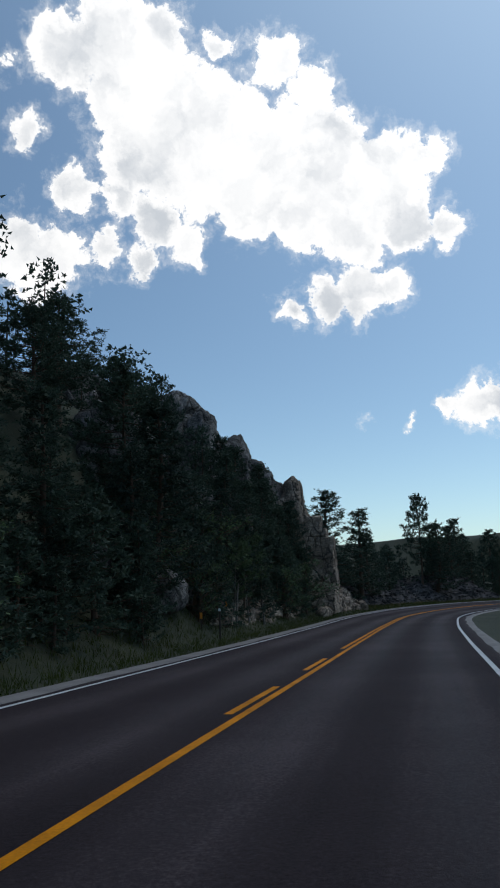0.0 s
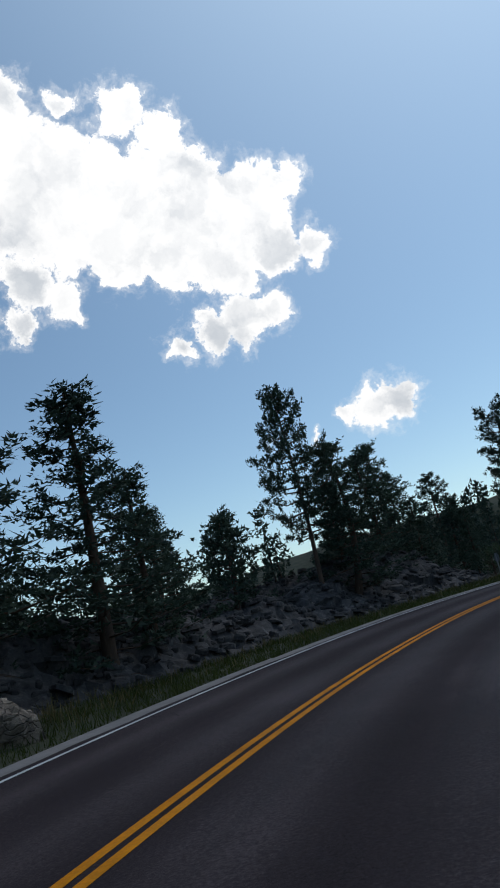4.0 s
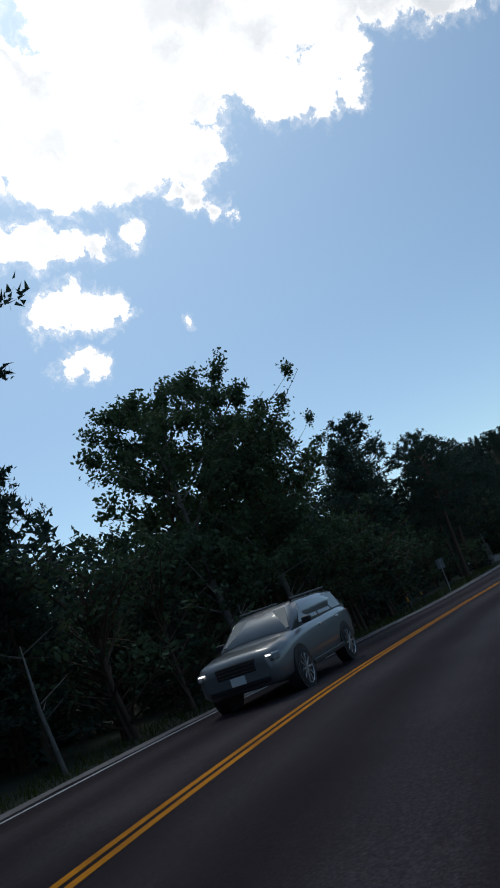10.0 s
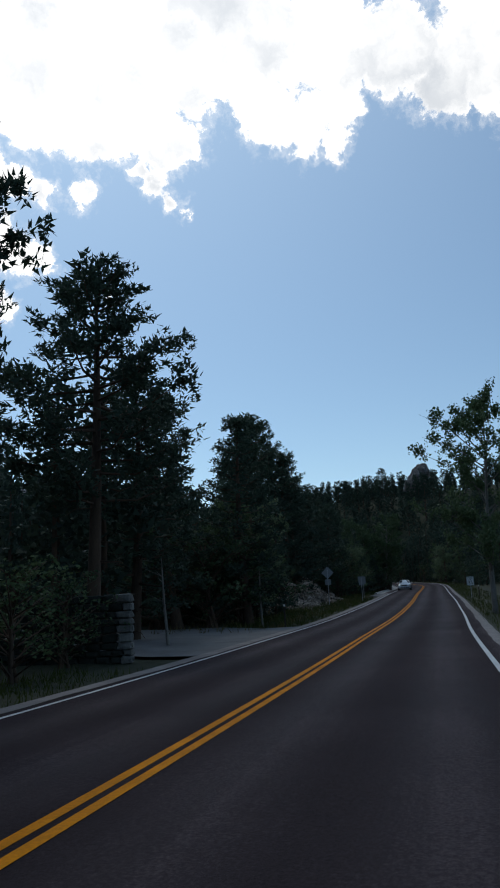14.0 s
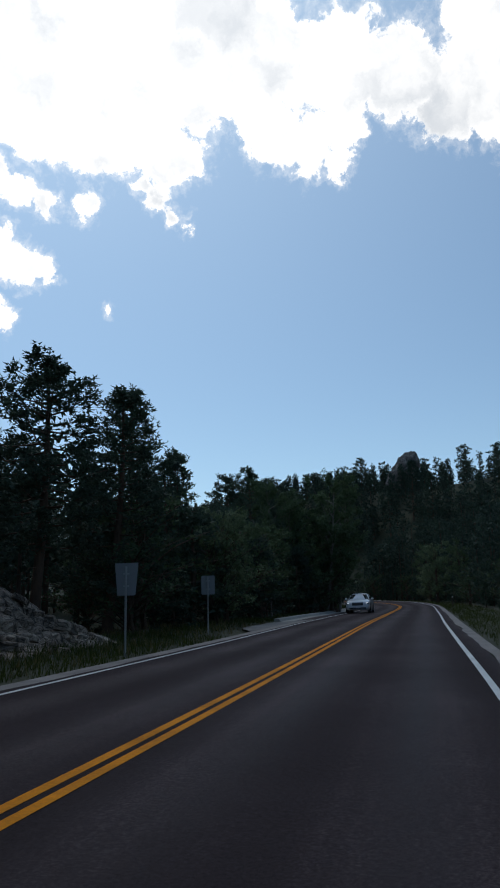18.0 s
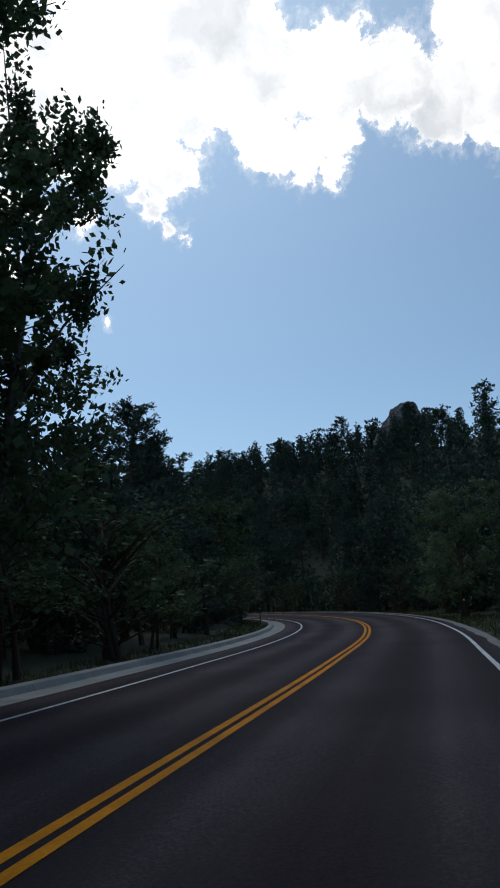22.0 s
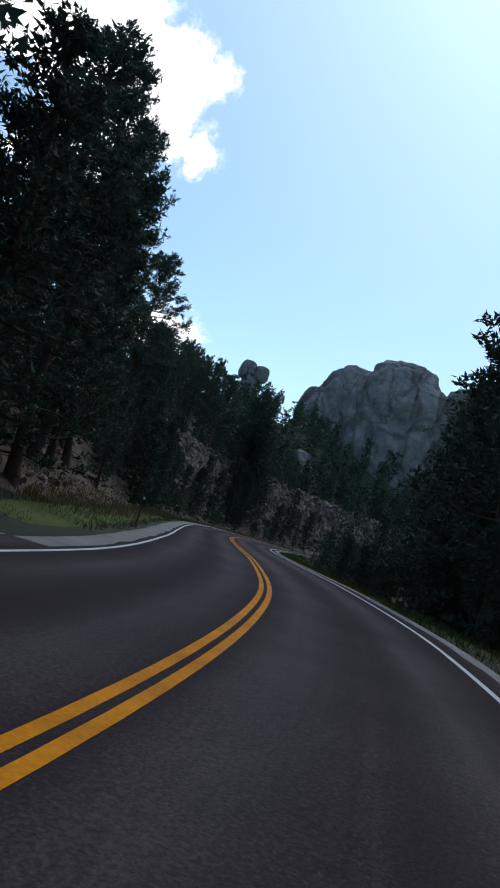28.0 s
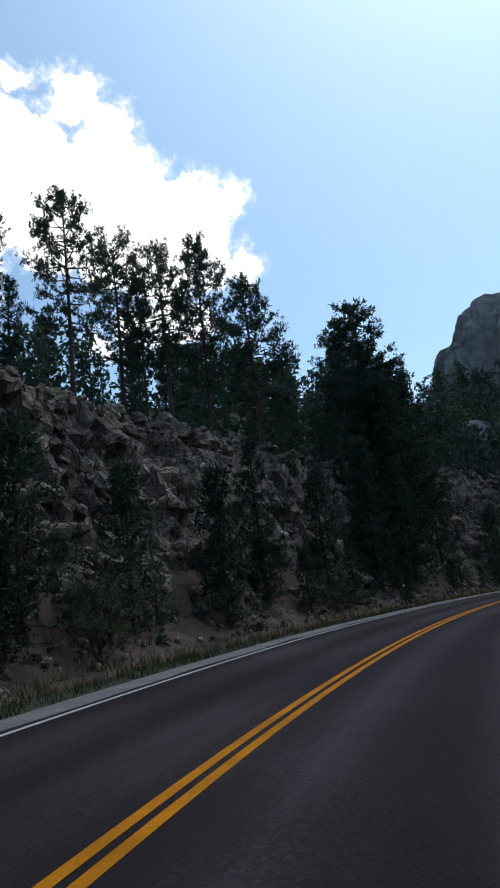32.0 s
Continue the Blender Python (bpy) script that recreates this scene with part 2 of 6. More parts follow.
def plain(name, colour, rough=0.5, metal=0.0, spec=0.5, emit=0.0):
    """A smooth made surface with faint dirt."""
    m = bpy.data.materials.new(name)
    m.use_nodes = True
    n = Nodes(m.node_tree)
    dirt = n.noise(n.add("ShaderNodeNewGeometry").outputs["Position"], 6.0, 4.0)
    c = n.mix(n.math("MULTIPLY", dirt, 0.3), (*colour, 1), (*[v * 0.6 + 0.02 for v in colour], 1))
    p = n.add("ShaderNodeBsdfPrincipled", {"Base Color": c, "Roughness": rough, "Metallic": metal, "Specular IOR Level": spec})
    if emit:
        p.inputs["Emission Color"].default_value, p.inputs["Emission Strength"].default_value = (*colour, 1), emit
    out = n.add("ShaderNodeOutputMaterial")
    m.node_tree.links.new(p.outputs[0], out.inputs[0])
    return m


def worn_asphalt():
    """Old asphalt: coarse grain, smoother wheel tracks, streaks along the road and thin cracks across it."""
    m = bpy.data.materials.new("asphalt")
    m.use_nodes = True
    n = Nodes(m.node_tree)
    at = n.add("ShaderNodeNewGeometry").outputs["Position"]
    uv = n.add("ShaderNodeUVMap", uv_map="road_uv").outputs[0]
    xy = n.add("ShaderNodeSeparateXYZ", {0: uv})
    lat, s = xy.outputs[0], xy.outputs[1]
    streak = n.noise(n.vec("MULTIPLY", uv, (2.2, 0.035, 1.0)), 1.0, 5.0, 0.6)
    patch = n.noise(at, 0.25, 4.0)
    grain = n.noise(at, 34.0, 6.0, 0.8)
    track = n.math("COSINE", n.math("MULTIPLY", n.math("ABSOLUTE", lat), 3.7))
    wear = n.math("MULTIPLY_ADD", track, -0.035, n.math("ADD", n.math("MULTIPLY_ADD", streak, 0.3, 0.1), n.math("MULTIPLY_ADD", patch, 0.25, n.math("MULTIPLY_ADD", grain, 0.62, -0.135))))
    colour = n.ramp(wear, [(0.38, (0.0207, 0.0150, 0.0160)), (0.56, (0.0420, 0.0311, 0.0332)), (0.74, (0.108, 0.083, 0.085))])
    bend = n.noise(n.vec("MULTIPLY", uv, (0.5, 0.25, 1.0)), 1.0, 5.0, 0.65)
    across = n.math("ABSOLUTE", n.math("SUBTRACT", n.math("FRACT", n.math("MULTIPLY_ADD", s, 0.085, n.math("MULTIPLY", bend, 0.35))), 0.5))
    line = n.math("MULTIPLY", n.math("LESS_THAN", across, 0.0014), n.math("GREATER_THAN", n.noise(uv, 0.22, 3.0), 0.62))
    colour = n.mix(n.math("MULTIPLY", line, 0.7), colour, (0.004, 0.004, 0.004, 1))
    relief = n.add("ShaderNodeBump", {"Strength": 0.7, "Distance": 0.012, "Height": grain}).outputs[0]
    rough = n.math("MULTIPLY_ADD", track, 0.09, n.math("MULTIPLY_ADD", streak, 0.35, 0.60))
    p = n.add("ShaderNodeBsdfPrincipled", {"Base Color": colour, "Roughness": rough, "Specular IOR Level": 0.05, "Normal": relief})
    out = n.add("ShaderNodeOutputMaterial")
    m.node_tree.links.new(p.outputs[0], out.inputs[0])
    return m


ASPHALT = worn_asphalt()
YELLOW = surface("yellow_paint", (0.40, 0.136, 0.002), (0.80, 0.275, 0.003), 0.75, 1.5, 30.0, 0.3, spec=0.1)
WHITE = surface("white_paint", (0.45, 0.45, 0.45), (0.70, 0.70, 0.69), 0.6, 1.5, 30.0, 0.2)
GRAVEL = surface("gravel", (0.155, 0.138, 0.130), (0.29, 0.26, 0.245), 0.9, 1.2, 40.0, 0.7)
CONCRETE = surface("concrete", (0.22, 0.212, 0.195), (0.36, 0.35, 0.32), 0.85, 1.0, 25.0, 0.4)
EARTH = surface("forest_floor", (0.017, 0.022, 0.012), (0.042, 0.046, 0.024), 0.95, 0.25, 6.0, 0.8, third=(0.080, 0.070, 0.046))
OLDASPHALT = surface("worn_asphalt", (0.10, 0.098, 0.095), (0.19, 0.185, 0.18), 0.85, 0.6, 40.0, 0.5, 0.3)
GRASS = foliage("grass_blades", (0.022, 0.035, 0.007), (0.066, 0.080, 0.016), 0.3)
BANKEARTH = surface("bare_bank_earth", (0.055, 0.038, 0.028), (0.125, 0.086, 0.062), 0.95, 0.5, 7.0, 0.9, third=(0.22, 0.160, 0.118))
SLABROCK = surface("slab_rock", (0.022, 0.020, 0.021), (0.066, 0.060, 0.059), 0.9, 1.6, 9.0, 1.0, third=(0.17, 0.150, 0.138), vary=0.5)
DRYGRASS = foliage("dry_grass_blades", (0.09, 0.075, 0.03), (0.20, 0.16, 0.07), 0.3)
NEEDLES = foliage("pine_needles", (0.022, 0.038, 0.030), (0.062, 0.092, 0.060), 0.25)
LEAVES = foliage("green_leaves", (0.036, 0.062, 0.032), (0.100, 0.145, 0.066), 0.30)
# lighter leaf green, with the sunlight on the bushes put into it
SUNLIT_LEAVES = foliage("willow_leaves", (0.075, 0.110, 0.062), (0.175, 0.225, 0.115), 0.30)
BARK = surface("pine_bark", (0.045, 0.030, 0.022), (0.12, 0.075, 0.05), 0.95, 1.0, 9.0, 0.9, stretch=(1, 1, 0.25), vary=0.2)
PALEBARK = surface("pale_bark", (0.09, 0.08, 0.07), (0.22, 0.20, 0.175), 0.9, 1.5, 14.0, 0.5)
def jointed_rock(name, dark, light, pale, scale=0.9, vary=0.15, stain=(0.05, 0.045, 0.04)):
    """Weathered rock: upright and level joints that show as dark cracks, lichen stains and a coarse grain."""
    m = bpy.data.materials.new(name)
    m.use_nodes = True
    n = Nodes(m.node_tree)
    at = n.add("ShaderNodeNewGeometry").outputs["Position"]
    bent = n.vec("MULTIPLY_ADD", n.noise(at, 0.9, 4.0, 0.6, out=1), (0.7, 0.7, 0.7), at)
    big = n.noise(at, 0.35, 4.0)
    small = n.noise(n.vec("MULTIPLY", at, (1, 1, 1.8)), 4.0, 6.0, 0.7)
    fac = n.math("ADD", n.math("MULTIPLY", big, 0.5), n.math("MULTIPLY", small, 0.5))
    colour = n.ramp(fac, [(0.36, dark), (0.52, light), (0.68, pale)])
    gaps = []
    for size, stretch in ((scale, (1.0, 1.0, 0.45)), (scale * 2.4, (0.8, 0.8, 1.5))):
        edge = n.add("ShaderNodeTexVoronoi", {"Vector": n.vec("MULTIPLY", bent, stretch), "Scale": size}, feature="DISTANCE_TO_EDGE").outputs["Distance"]
        gaps.append(n.add("ShaderNodeMapRange", {0: edge, 1: 0.0, 2: 0.07}, interpolation_type="SMOOTHSTEP").outputs[0])
    whole = n.math("MULTIPLY", gaps[0], n.math("MULTIPLY_ADD", gaps[1], 0.5, 0.5))
    cell = n.add("ShaderNodeTexVoronoi", {"Vector": n.vec("MULTIPLY", bent, (1.0, 1.0, 0.45)), "Scale": scale}).outputs["Color"]
    tone = n.add("ShaderNodeSeparateXYZ", {0: cell}).outputs[0]
    colour = n.mix(n.math("MULTIPLY", n.math("SUBTRACT", 1.0, whole), 0.75), colour, (*stain, 1))
    run = n.add("ShaderNodeMapRange", {0: n.noise(n.vec("MULTIPLY", at, (1.6, 1.6, 0.12)), 0.8, 5.0, 0.6), 1: 0.52, 2: 0.68}, interpolation_type="SMOOTHSTEP").outputs[0]
    colour = n.mix(n.math("MULTIPLY", run, 0.55), colour, (*stain, 1))
    shade = n.math("MULTIPLY", n.math("MULTIPLY_ADD", tone, 0.5, 0.75), n.math("MULTIPLY_ADD", n.math("ADD", n.add("ShaderNodeObjectInfo").outputs["Random"], n.add("ShaderNodeNewGeometry").outputs["Random Per Island"]), vary, 1 - vary))
    colour = n.mix(1.0, colour, n.add("ShaderNodeCombineXYZ", {0: shade, 1: shade, 2: shade}).outputs[0], "MULTIPLY")
    height = n.math("ADD", n.math("MULTIPLY", whole, 0.5), n.math("MULTIPLY_ADD", small, 0.35, n.math("MULTIPLY", tone, 0.35)))
    relief = n.add("ShaderNodeBump", {"Strength": 0.9, "Distance": 0.22, "Height": height}).outputs[0]
    p = n.add("ShaderNodeBsdfPrincipled", {"Base Color": colour, "Roughness": 0.92, "Specular IOR Level": 0.2, "Normal": relief})
    out = n.add("ShaderNodeOutputMaterial")
    m.node_tree.links.new(p.outputs[0], out.inputs[0])
    return m


GRANITE = jointed_rock("granite", (0.085, 0.078, 0.075), (0.17, 0.158, 0.15), (0.30, 0.27, 0.245))
DOMEROCK = jointed_rock("dome_granite", (0.13, 0.125, 0.125), (0.21, 0.20, 0.195), (0.31, 0.29, 0.27), 0.12, 0.05, (0.09, 0.085, 0.085))
RUSTROCK = jointed_rock("rusty_rock", (0.12, 0.092, 0.074), (0.34, 0.262, 0.202), (0.66, 0.54, 0.42), 1.3, 0.25)
CUTROCK = jointed_rock("cut_rock", (0.09, 0.071, 0.060), (0.235, 0.178, 0.143), (0.56, 0.43, 0.32), 2.1, 0.25)
LAWN = surface("mown_grass", (0.030, 0.048, 0.008), (0.076, 0.100, 0.016), 0.95, 0.5, 12.0, 0.9, third=(0.11, 0.11, 0.045))


# ---- the road's line ----
ROAD = [
    (-11.69, -40.41, -0.29), (-8.56, -26.76, -0.62), (-5.44, -13.12, -0.96), (-2.32, 0.53, -1.30),
    (0.58, 13.20, -1.64), (3.48, 25.87, -1.97), (6.55, 38.51, -2.25), (10.16, 50.99, -2.44),
    (15.38, 62.88, -2.59), (22.33, 73.86, -2.74), (31.21, 83.32, -2.94), (41.86, 90.71, -3.17),
    (54.00, 95.31, -3.46), (66.80, 97.46, -3.80), (79.78, 98.04, -4.18), (92.78, 98.08, -4.53),
    (105.78, 98.09, -4.76), (118.78, 98.18, -4.91), (131.78, 98.25, -4.95), (144.78, 98.17, -4.90),
    (157.78, 98.19, -4.75), (170.78, 98.27, -4.53), (183.78, 98.49, -4.31), (196.78, 98.68, -4.07),
    (209.78, 98.78, -3.86), (222.78, 98.94, -3.67), (235.78, 99.11, -3.46), (248.77, 99.55, -3.20),
    (261.68, 101.02, -2.87), (274.33, 103.97, -2.53), (286.37, 108.84, -2.18), (297.38, 115.71, -1.82),
    (306.91, 124.53, -1.53), (314.75, 134.88, -1.33), (321.05, 146.24, -1.18), (326.75, 157.92, -1.11),
    (332.49, 169.59, -1.04), (338.70, 181.00, -0.94), (346.03, 191.73, -0.84), (354.36, 201.70, -0.78),
    (363.68, 210.77, -0.71), (374.03, 218.63, -0.71), (385.26, 225.17, -0.71), (397.21, 230.30, -0.71),
    (409.69, 233.93, -0.71), (422.52, 236.01, -0.71), (435.51, 236.52, -0.71), (448.47, 235.43, -0.71),
]
BANK = [0.0, 0.0, 0.0, -0.003, -0.002, -0.004, 0.001, 0.018, 0.038, 0.049, 0.051, 0.046, 0.027, 0.008, -0.014, -0.02, -0.015, -0.011, -0.006, -0.004, 0.005, 0.005, -0.001, 0.002, 0.004, -0.003, -0.005, -0.011, -0.023, -0.03, -0.034, -0.025, -0.021, -0.032, -0.022, -0.011, 0.003, 0.017, 0.023, 0.017, 0.012, 0.01, 0.01, 0.01, 0.01, 0.01, 0.01, 0.01]

STEP = 13.0
FIRST = -39.0


def along(s):
    """The road's middle at s metres: place, unit vectors ahead and to the left (level), and bank."""
    k = min(max((s - FIRST) / STEP, 0.0), len(ROAD) - 1.001)
    i = int(k)
    u = k - i
    pts = [Vector(ROAD[min(max(j, 0), len(ROAD) - 1)]) for j in (i - 1, i, i + 1, i + 2)]
    if i == 0:
        pts[0] = pts[1] * 2 - pts[2]
    if i + 2 > len(ROAD) - 1:
        pts[3] = pts[2] * 2 - pts[1]
    a, b, c, d = pts
    place = 0.5 * (2 * b + (c - a) * u + (2 * a - 5 * b + 4 * c - d) * u * u + (3 * b - a - 3 * c + d) * u ** 3)
    slope = 0.5 * ((c - a) + 2 * (2 * a - 5 * b + 4 * c - d) * u + 3 * (3 * b - a - 3 * c + d) * u * u)
    bank = BANK[i] * (1 - u) + BANK[i + 1] * u
    over = s - (FIRST + STEP * (len(ROAD) - 1))
    ahead = Vector((slope.x, slope.y, 0)).normalized()
    if over > 0:
        place = place + ahead * over
    return place, ahead, Vector((-ahead.y, ahead.x, 0)), bank


def mid(values, s):
    """A value at s from pairs of (s, value)."""
    for (a, va), (b, vb) in zip(values, values[1:]):
        if s <= b:
            u = min(max((s - a) / (b - a), 0), 1)
            return va + (vb - va) * u * u * (3 - 2 * u)
    return values[-1][1]


def ease(a, b, x):
    u = min(max((x - a) / (b - a), 0), 1)
    return u * u * (3 - 2 * u)


LANE = 3.46
HALF_LEFT, HALF_RIGHT = LANE + 0.25, LANE + 0.45
# height of the slope beside the road, on its left and right, where it starts and where it ends
RISE_LEFT = [(-40, 11), (30, 12), (58, 8), (68, 1.6), (95, 1.2), (170, 1.2), (280, 2.0), (335, 3.5), (385, 3.5), (415, 4.6), (436, 7.6), (450, 8.6), (540, 10)]
RISE_RIGHT = [(-40, 2), (60, 1), (200, 1), (260, 5), (310, 16), (350, 28), (430, 30), (500, 16)]


def ground_z(s, lat):
    """The height of the ground beside the road."""
    place, _, _, bank = along(s)
    z = place.z
    if lat >= 0:
        e = HALF_LEFT
        edge = z + bank * min(lat, e)
        out = lat - e
        lift = mid(RISE_LEFT, s) * ease(mid([(-40, 1.8), (385, 1.8), (425, 3.6), (540, 4.2)], s), mid([(-40, 12), (60, 12), (80, 30), (330, 30), (400, 11), (450, 9), (540, 9)], s), out) + mid([(440, 0), (490, 16), (575, 20)], s) * ease(11, 46, out)
    else:
        e = HALF_RIGHT
        edge = z - bank * min(-lat, e)
        out = -lat - e
        lift = mid(RISE_RIGHT, s) * ease(4.0, 55.0, out) - mid([(330, 0), (380, 1.0), (480, 2.0)], s) * ease(1.0, 8.0, out) * (1 - ease(20, 60, out))
    under = -0.35 * (1 - ease(-0.4, 0.02, out)) - 0.10 * ease(0.02, 0.8, out) * (1 - ease(1.5, 4.0, out))
    bumps = 0.16 * ease(0.6, 6, out) * noise.noise(Vector((s * 0.35, lat * 0.35, 1.7))) + 0.5 * ease(5, 30, out) * noise.noise(Vector((s * 0.07, lat * 0.07, 5.1)))
    return edge + under + lift + bumps


def spot(s, lat, dz=0.0):
    """The place on the ground at s along the road and lat to its left."""
    place, _, left, _ = along(s)
    p = place + left * lat
    return Vector((p.x, p.y, ground_z(s, lat) + dz))


def surface_z(s, lat):
    place, _, _, bank = along(s)
    return place.z + bank * lat


# ---- mesh helpers ----
def mesh_of(name, verts, faces, mats, smooth=False, index=None):
    me = bpy.data.meshes.new(name)
    me.from_pydata([tuple(v) for v in verts], [], faces)
    for m in mats if isinstance(mats, (list, tuple)) else [mats]:
        me.materials.append(m)
    if smooth:
        me.polygons.foreach_set("use_smooth", [True] * len(me.polygons))
    if index is not None:
        me.polygons.foreach_set("material_index", index)
    me.update()
    return me


def part(name, bm, material, parent, label=""):
    """Links a bmesh, or a mesh, as one part under a thing or under a part."""
    if isinstance(bm, bpy.types.Mesh):
        me = bm
    else:
        me = bpy.data.meshes.new(name)
        bm.to_mesh(me)
        bm.free()
        me.materials.append(material)
    ob = new(name, me)
    ob.parent = parent
    if label:
        tagged(ob, label)
    return ob


def box(bm, centre, size, turn=None, bevel=0.0):
    m = Matrix.Translation(centre) @ (turn or Matrix()) @ Matrix.Diagonal((*size, 1))
    made = bmesh.ops.create_cube(bm, size=1.0, matrix=m)
    if bevel:
        edges = {e for v in made["verts"] for e in v.link_edges}
        bmesh.ops.bevel(bm, geom=list(edges), offset=bevel, segments=2, affect="EDGES", profile=0.5)


def rod(bm, a, b, r1, r2=None, sides=8):
    a, b = Vector(a), Vector(b)
    d = b - a
    m = Matrix.Translation((a + b) / 2) @ d.to_track_quat("Z", "Y").to_matrix().to_4x4()
    bmesh.ops.create_cone(bm, cap_ends=True, segments=sides, radius1=r1, radius2=r1 if r2 is None else r2, depth=d.length, matrix=m)


def strip(name, s0, s1, lat0, lat1, mat, lift=0.0, step=1.5, cols=1, drop=0.0, wander=0.0):
    """A band laid along the road between two distances from its middle."""
    n = max(2, int((s1 - s0) / step) + 1)
    verts, faces = [], []
    for i in range(n):
        s = s0 + (s1 - s0) * i / (n - 1)
        place, _, left, bank = along(s)
        for j in range(cols + 1):
            lat = lat0 + (lat1 - lat0) * j / cols
            if wander and j in (0, cols):
                lat += wander * noise.noise(Vector((s * 0.6, lat * 3, 0.3)))
            p = place + left * lat
            crown = 0.0
            verts.append((p.x, p.y, place.z + bank * lat + lift + crown - (drop if j == (cols if abs(lat1) > abs(lat0) else 0) else 0)))
    for i in range(n - 1):
        for j in range(cols):
            a = i * (cols + 1) + j
            faces.append((a, a + cols + 1, a + cols + 2, a + 1) if lat1 < lat0 else (a, a + 1, a + cols + 2, a + cols + 1))
    me = mesh_of(name, verts, faces, mat, True)
    uv = me.uv_layers.new(name="road_uv")
    for loop in me.loops:
        i, j = divmod(loop.vertex_index, cols + 1)
        uv.data[loop.index].uv = (lat0 + (lat1 - lat0) * j / cols, s0 + (s1 - s0) * i / (n - 1))
    return me


# ---- road, markings, verges ----
END = 575.0
new_strip = strip("asphalt", -38, END, HALF_LEFT, -HALF_RIGHT, ASPHALT, 0.0, 1.5, 10)
road = tagged(new("road", new_strip), "dark grey two-lane asphalt road, worn along the wheel tracks", "road", kind="structure")


def marking(name, s0, s1, lat, width, mat, label, lift=0.005):
    ob = new(name, strip(name, s0, s1, lat + width / 2, lat - width / 2, mat, lift, 1.0))
    ob.parent = road
    return tagged(ob, label)


marking("centre_line", -38, END, -0.097, 0.112, YELLOW, "solid yellow centre line")
marking("centre_line", 21.3, END, 0.097, 0.112, YELLOW, "solid yellow centre line")
for a in (14.8, 9.0, -3.2, -15.4, -27.6):
    marking("centre_dash", a, a + 3.0, 0.097, 0.112, YELLOW, "broken yellow dash")
marking("edge_line", -38, END, LANE, 0.10, WHITE, "thin white edge line")
marking("edge_line", -38, END, -LANE, 0.105, WHITE, "white edge line")

# shoulders of pale gravel; a concrete kerb and gutter round the inside of the bend
KERB0, KERB1 = 265.0, 388.0
tagged(new("road_edge", strip("road_edge", KERB0 - 6, KERB1 + 6, HALF_LEFT + 0.78, HALF_LEFT - 0.02, ASPHALT, -0.002, 1.5, 2)), "asphalt strip between edge line and kerb", "road", kind="structure")
for a, b, w in ((-38, 70, 0.75), (70, KERB0, 0.6), (KERB1, END, 0.95)):
    tagged(new("shoulder", strip("shoulder", a, b, HALF_LEFT + w, HALF_LEFT - 0.02, GRAVEL, 0.006, 1.2, 3, 0.12, 0.12)), "pale gravel road shoulder", "shoulder", kind="structure")
tagged(new("shoulder", strip("shoulder", -38, END, -HALF_RIGHT + 0.02, -HALF_RIGHT - 0.45, GRAVEL, 0.006, 1.2, 3, 0.14, 0.12)), "pale gravel shoulder beside the lane", "shoulder", kind="structure")


def kerb(s0, s1):
    """Gutter pan and upright kerb, cast in lengths of three metres."""
    root = tagged(new("kerb"), "pale concrete kerb and gutter round the bend", "kerb", kind="structure")
    s, n = s0, 0
    while s < s1:
        e = min(s + 2.98, s1)
        verts, faces = [], []
        profile = [(HALF_LEFT + 0.75, 0.004), (4.95, -0.02), (5.18, 0.0), (5.24, 0.13), (5.52, 0.15), (5.56, -0.2)]
        rows = 3
        for i in range(rows):
            t = s + (e - s) * i / (rows - 1)
            place, _, left, bank = along(t)
            for lat, dz in profile:
                p = place + left * lat
                verts.append((p.x, p.y, place.z + bank * lat + dz))
        m = len(profile)
        for i in range(rows - 1):
            for j in range(m - 1):
                a = i * m + j
                faces.append((a, a + 1, a + m + 1, a + m))
        faces.append(tuple(range(m)))
        faces.append(tuple(range((rows - 1) * m, rows * m))[::-1])
        part("kerb_stone", mesh_of("kerb_stone", verts, faces, CONCRETE), None, root)
        s, n = s + 3.0, n + 1


kerb(KERB0, KERB1)


# ---- the ground: one sheet, fine beside the road and coarse to the horizon ----
def nearest(x, y):
    """s, lat of a place, seen from the road."""
    best = None
    for i in range(len(ROAD) - 1):
        a, b = Vector(ROAD[i][:2]), Vector(ROAD[i + 1][:2])
        d = b - a
        u = min(max((Vector((x, y)) - a).dot(d) / d.dot(d), 0), 1)
        o = Vector((x, y)) - (a + d * u)
        if best is None or o.length < best[0]:
            best = (o.length, FIRST + STEP * (i + u), d.x * o.y - d.y * o.x)
    return best[1], math.copysign(best[0], best[2])


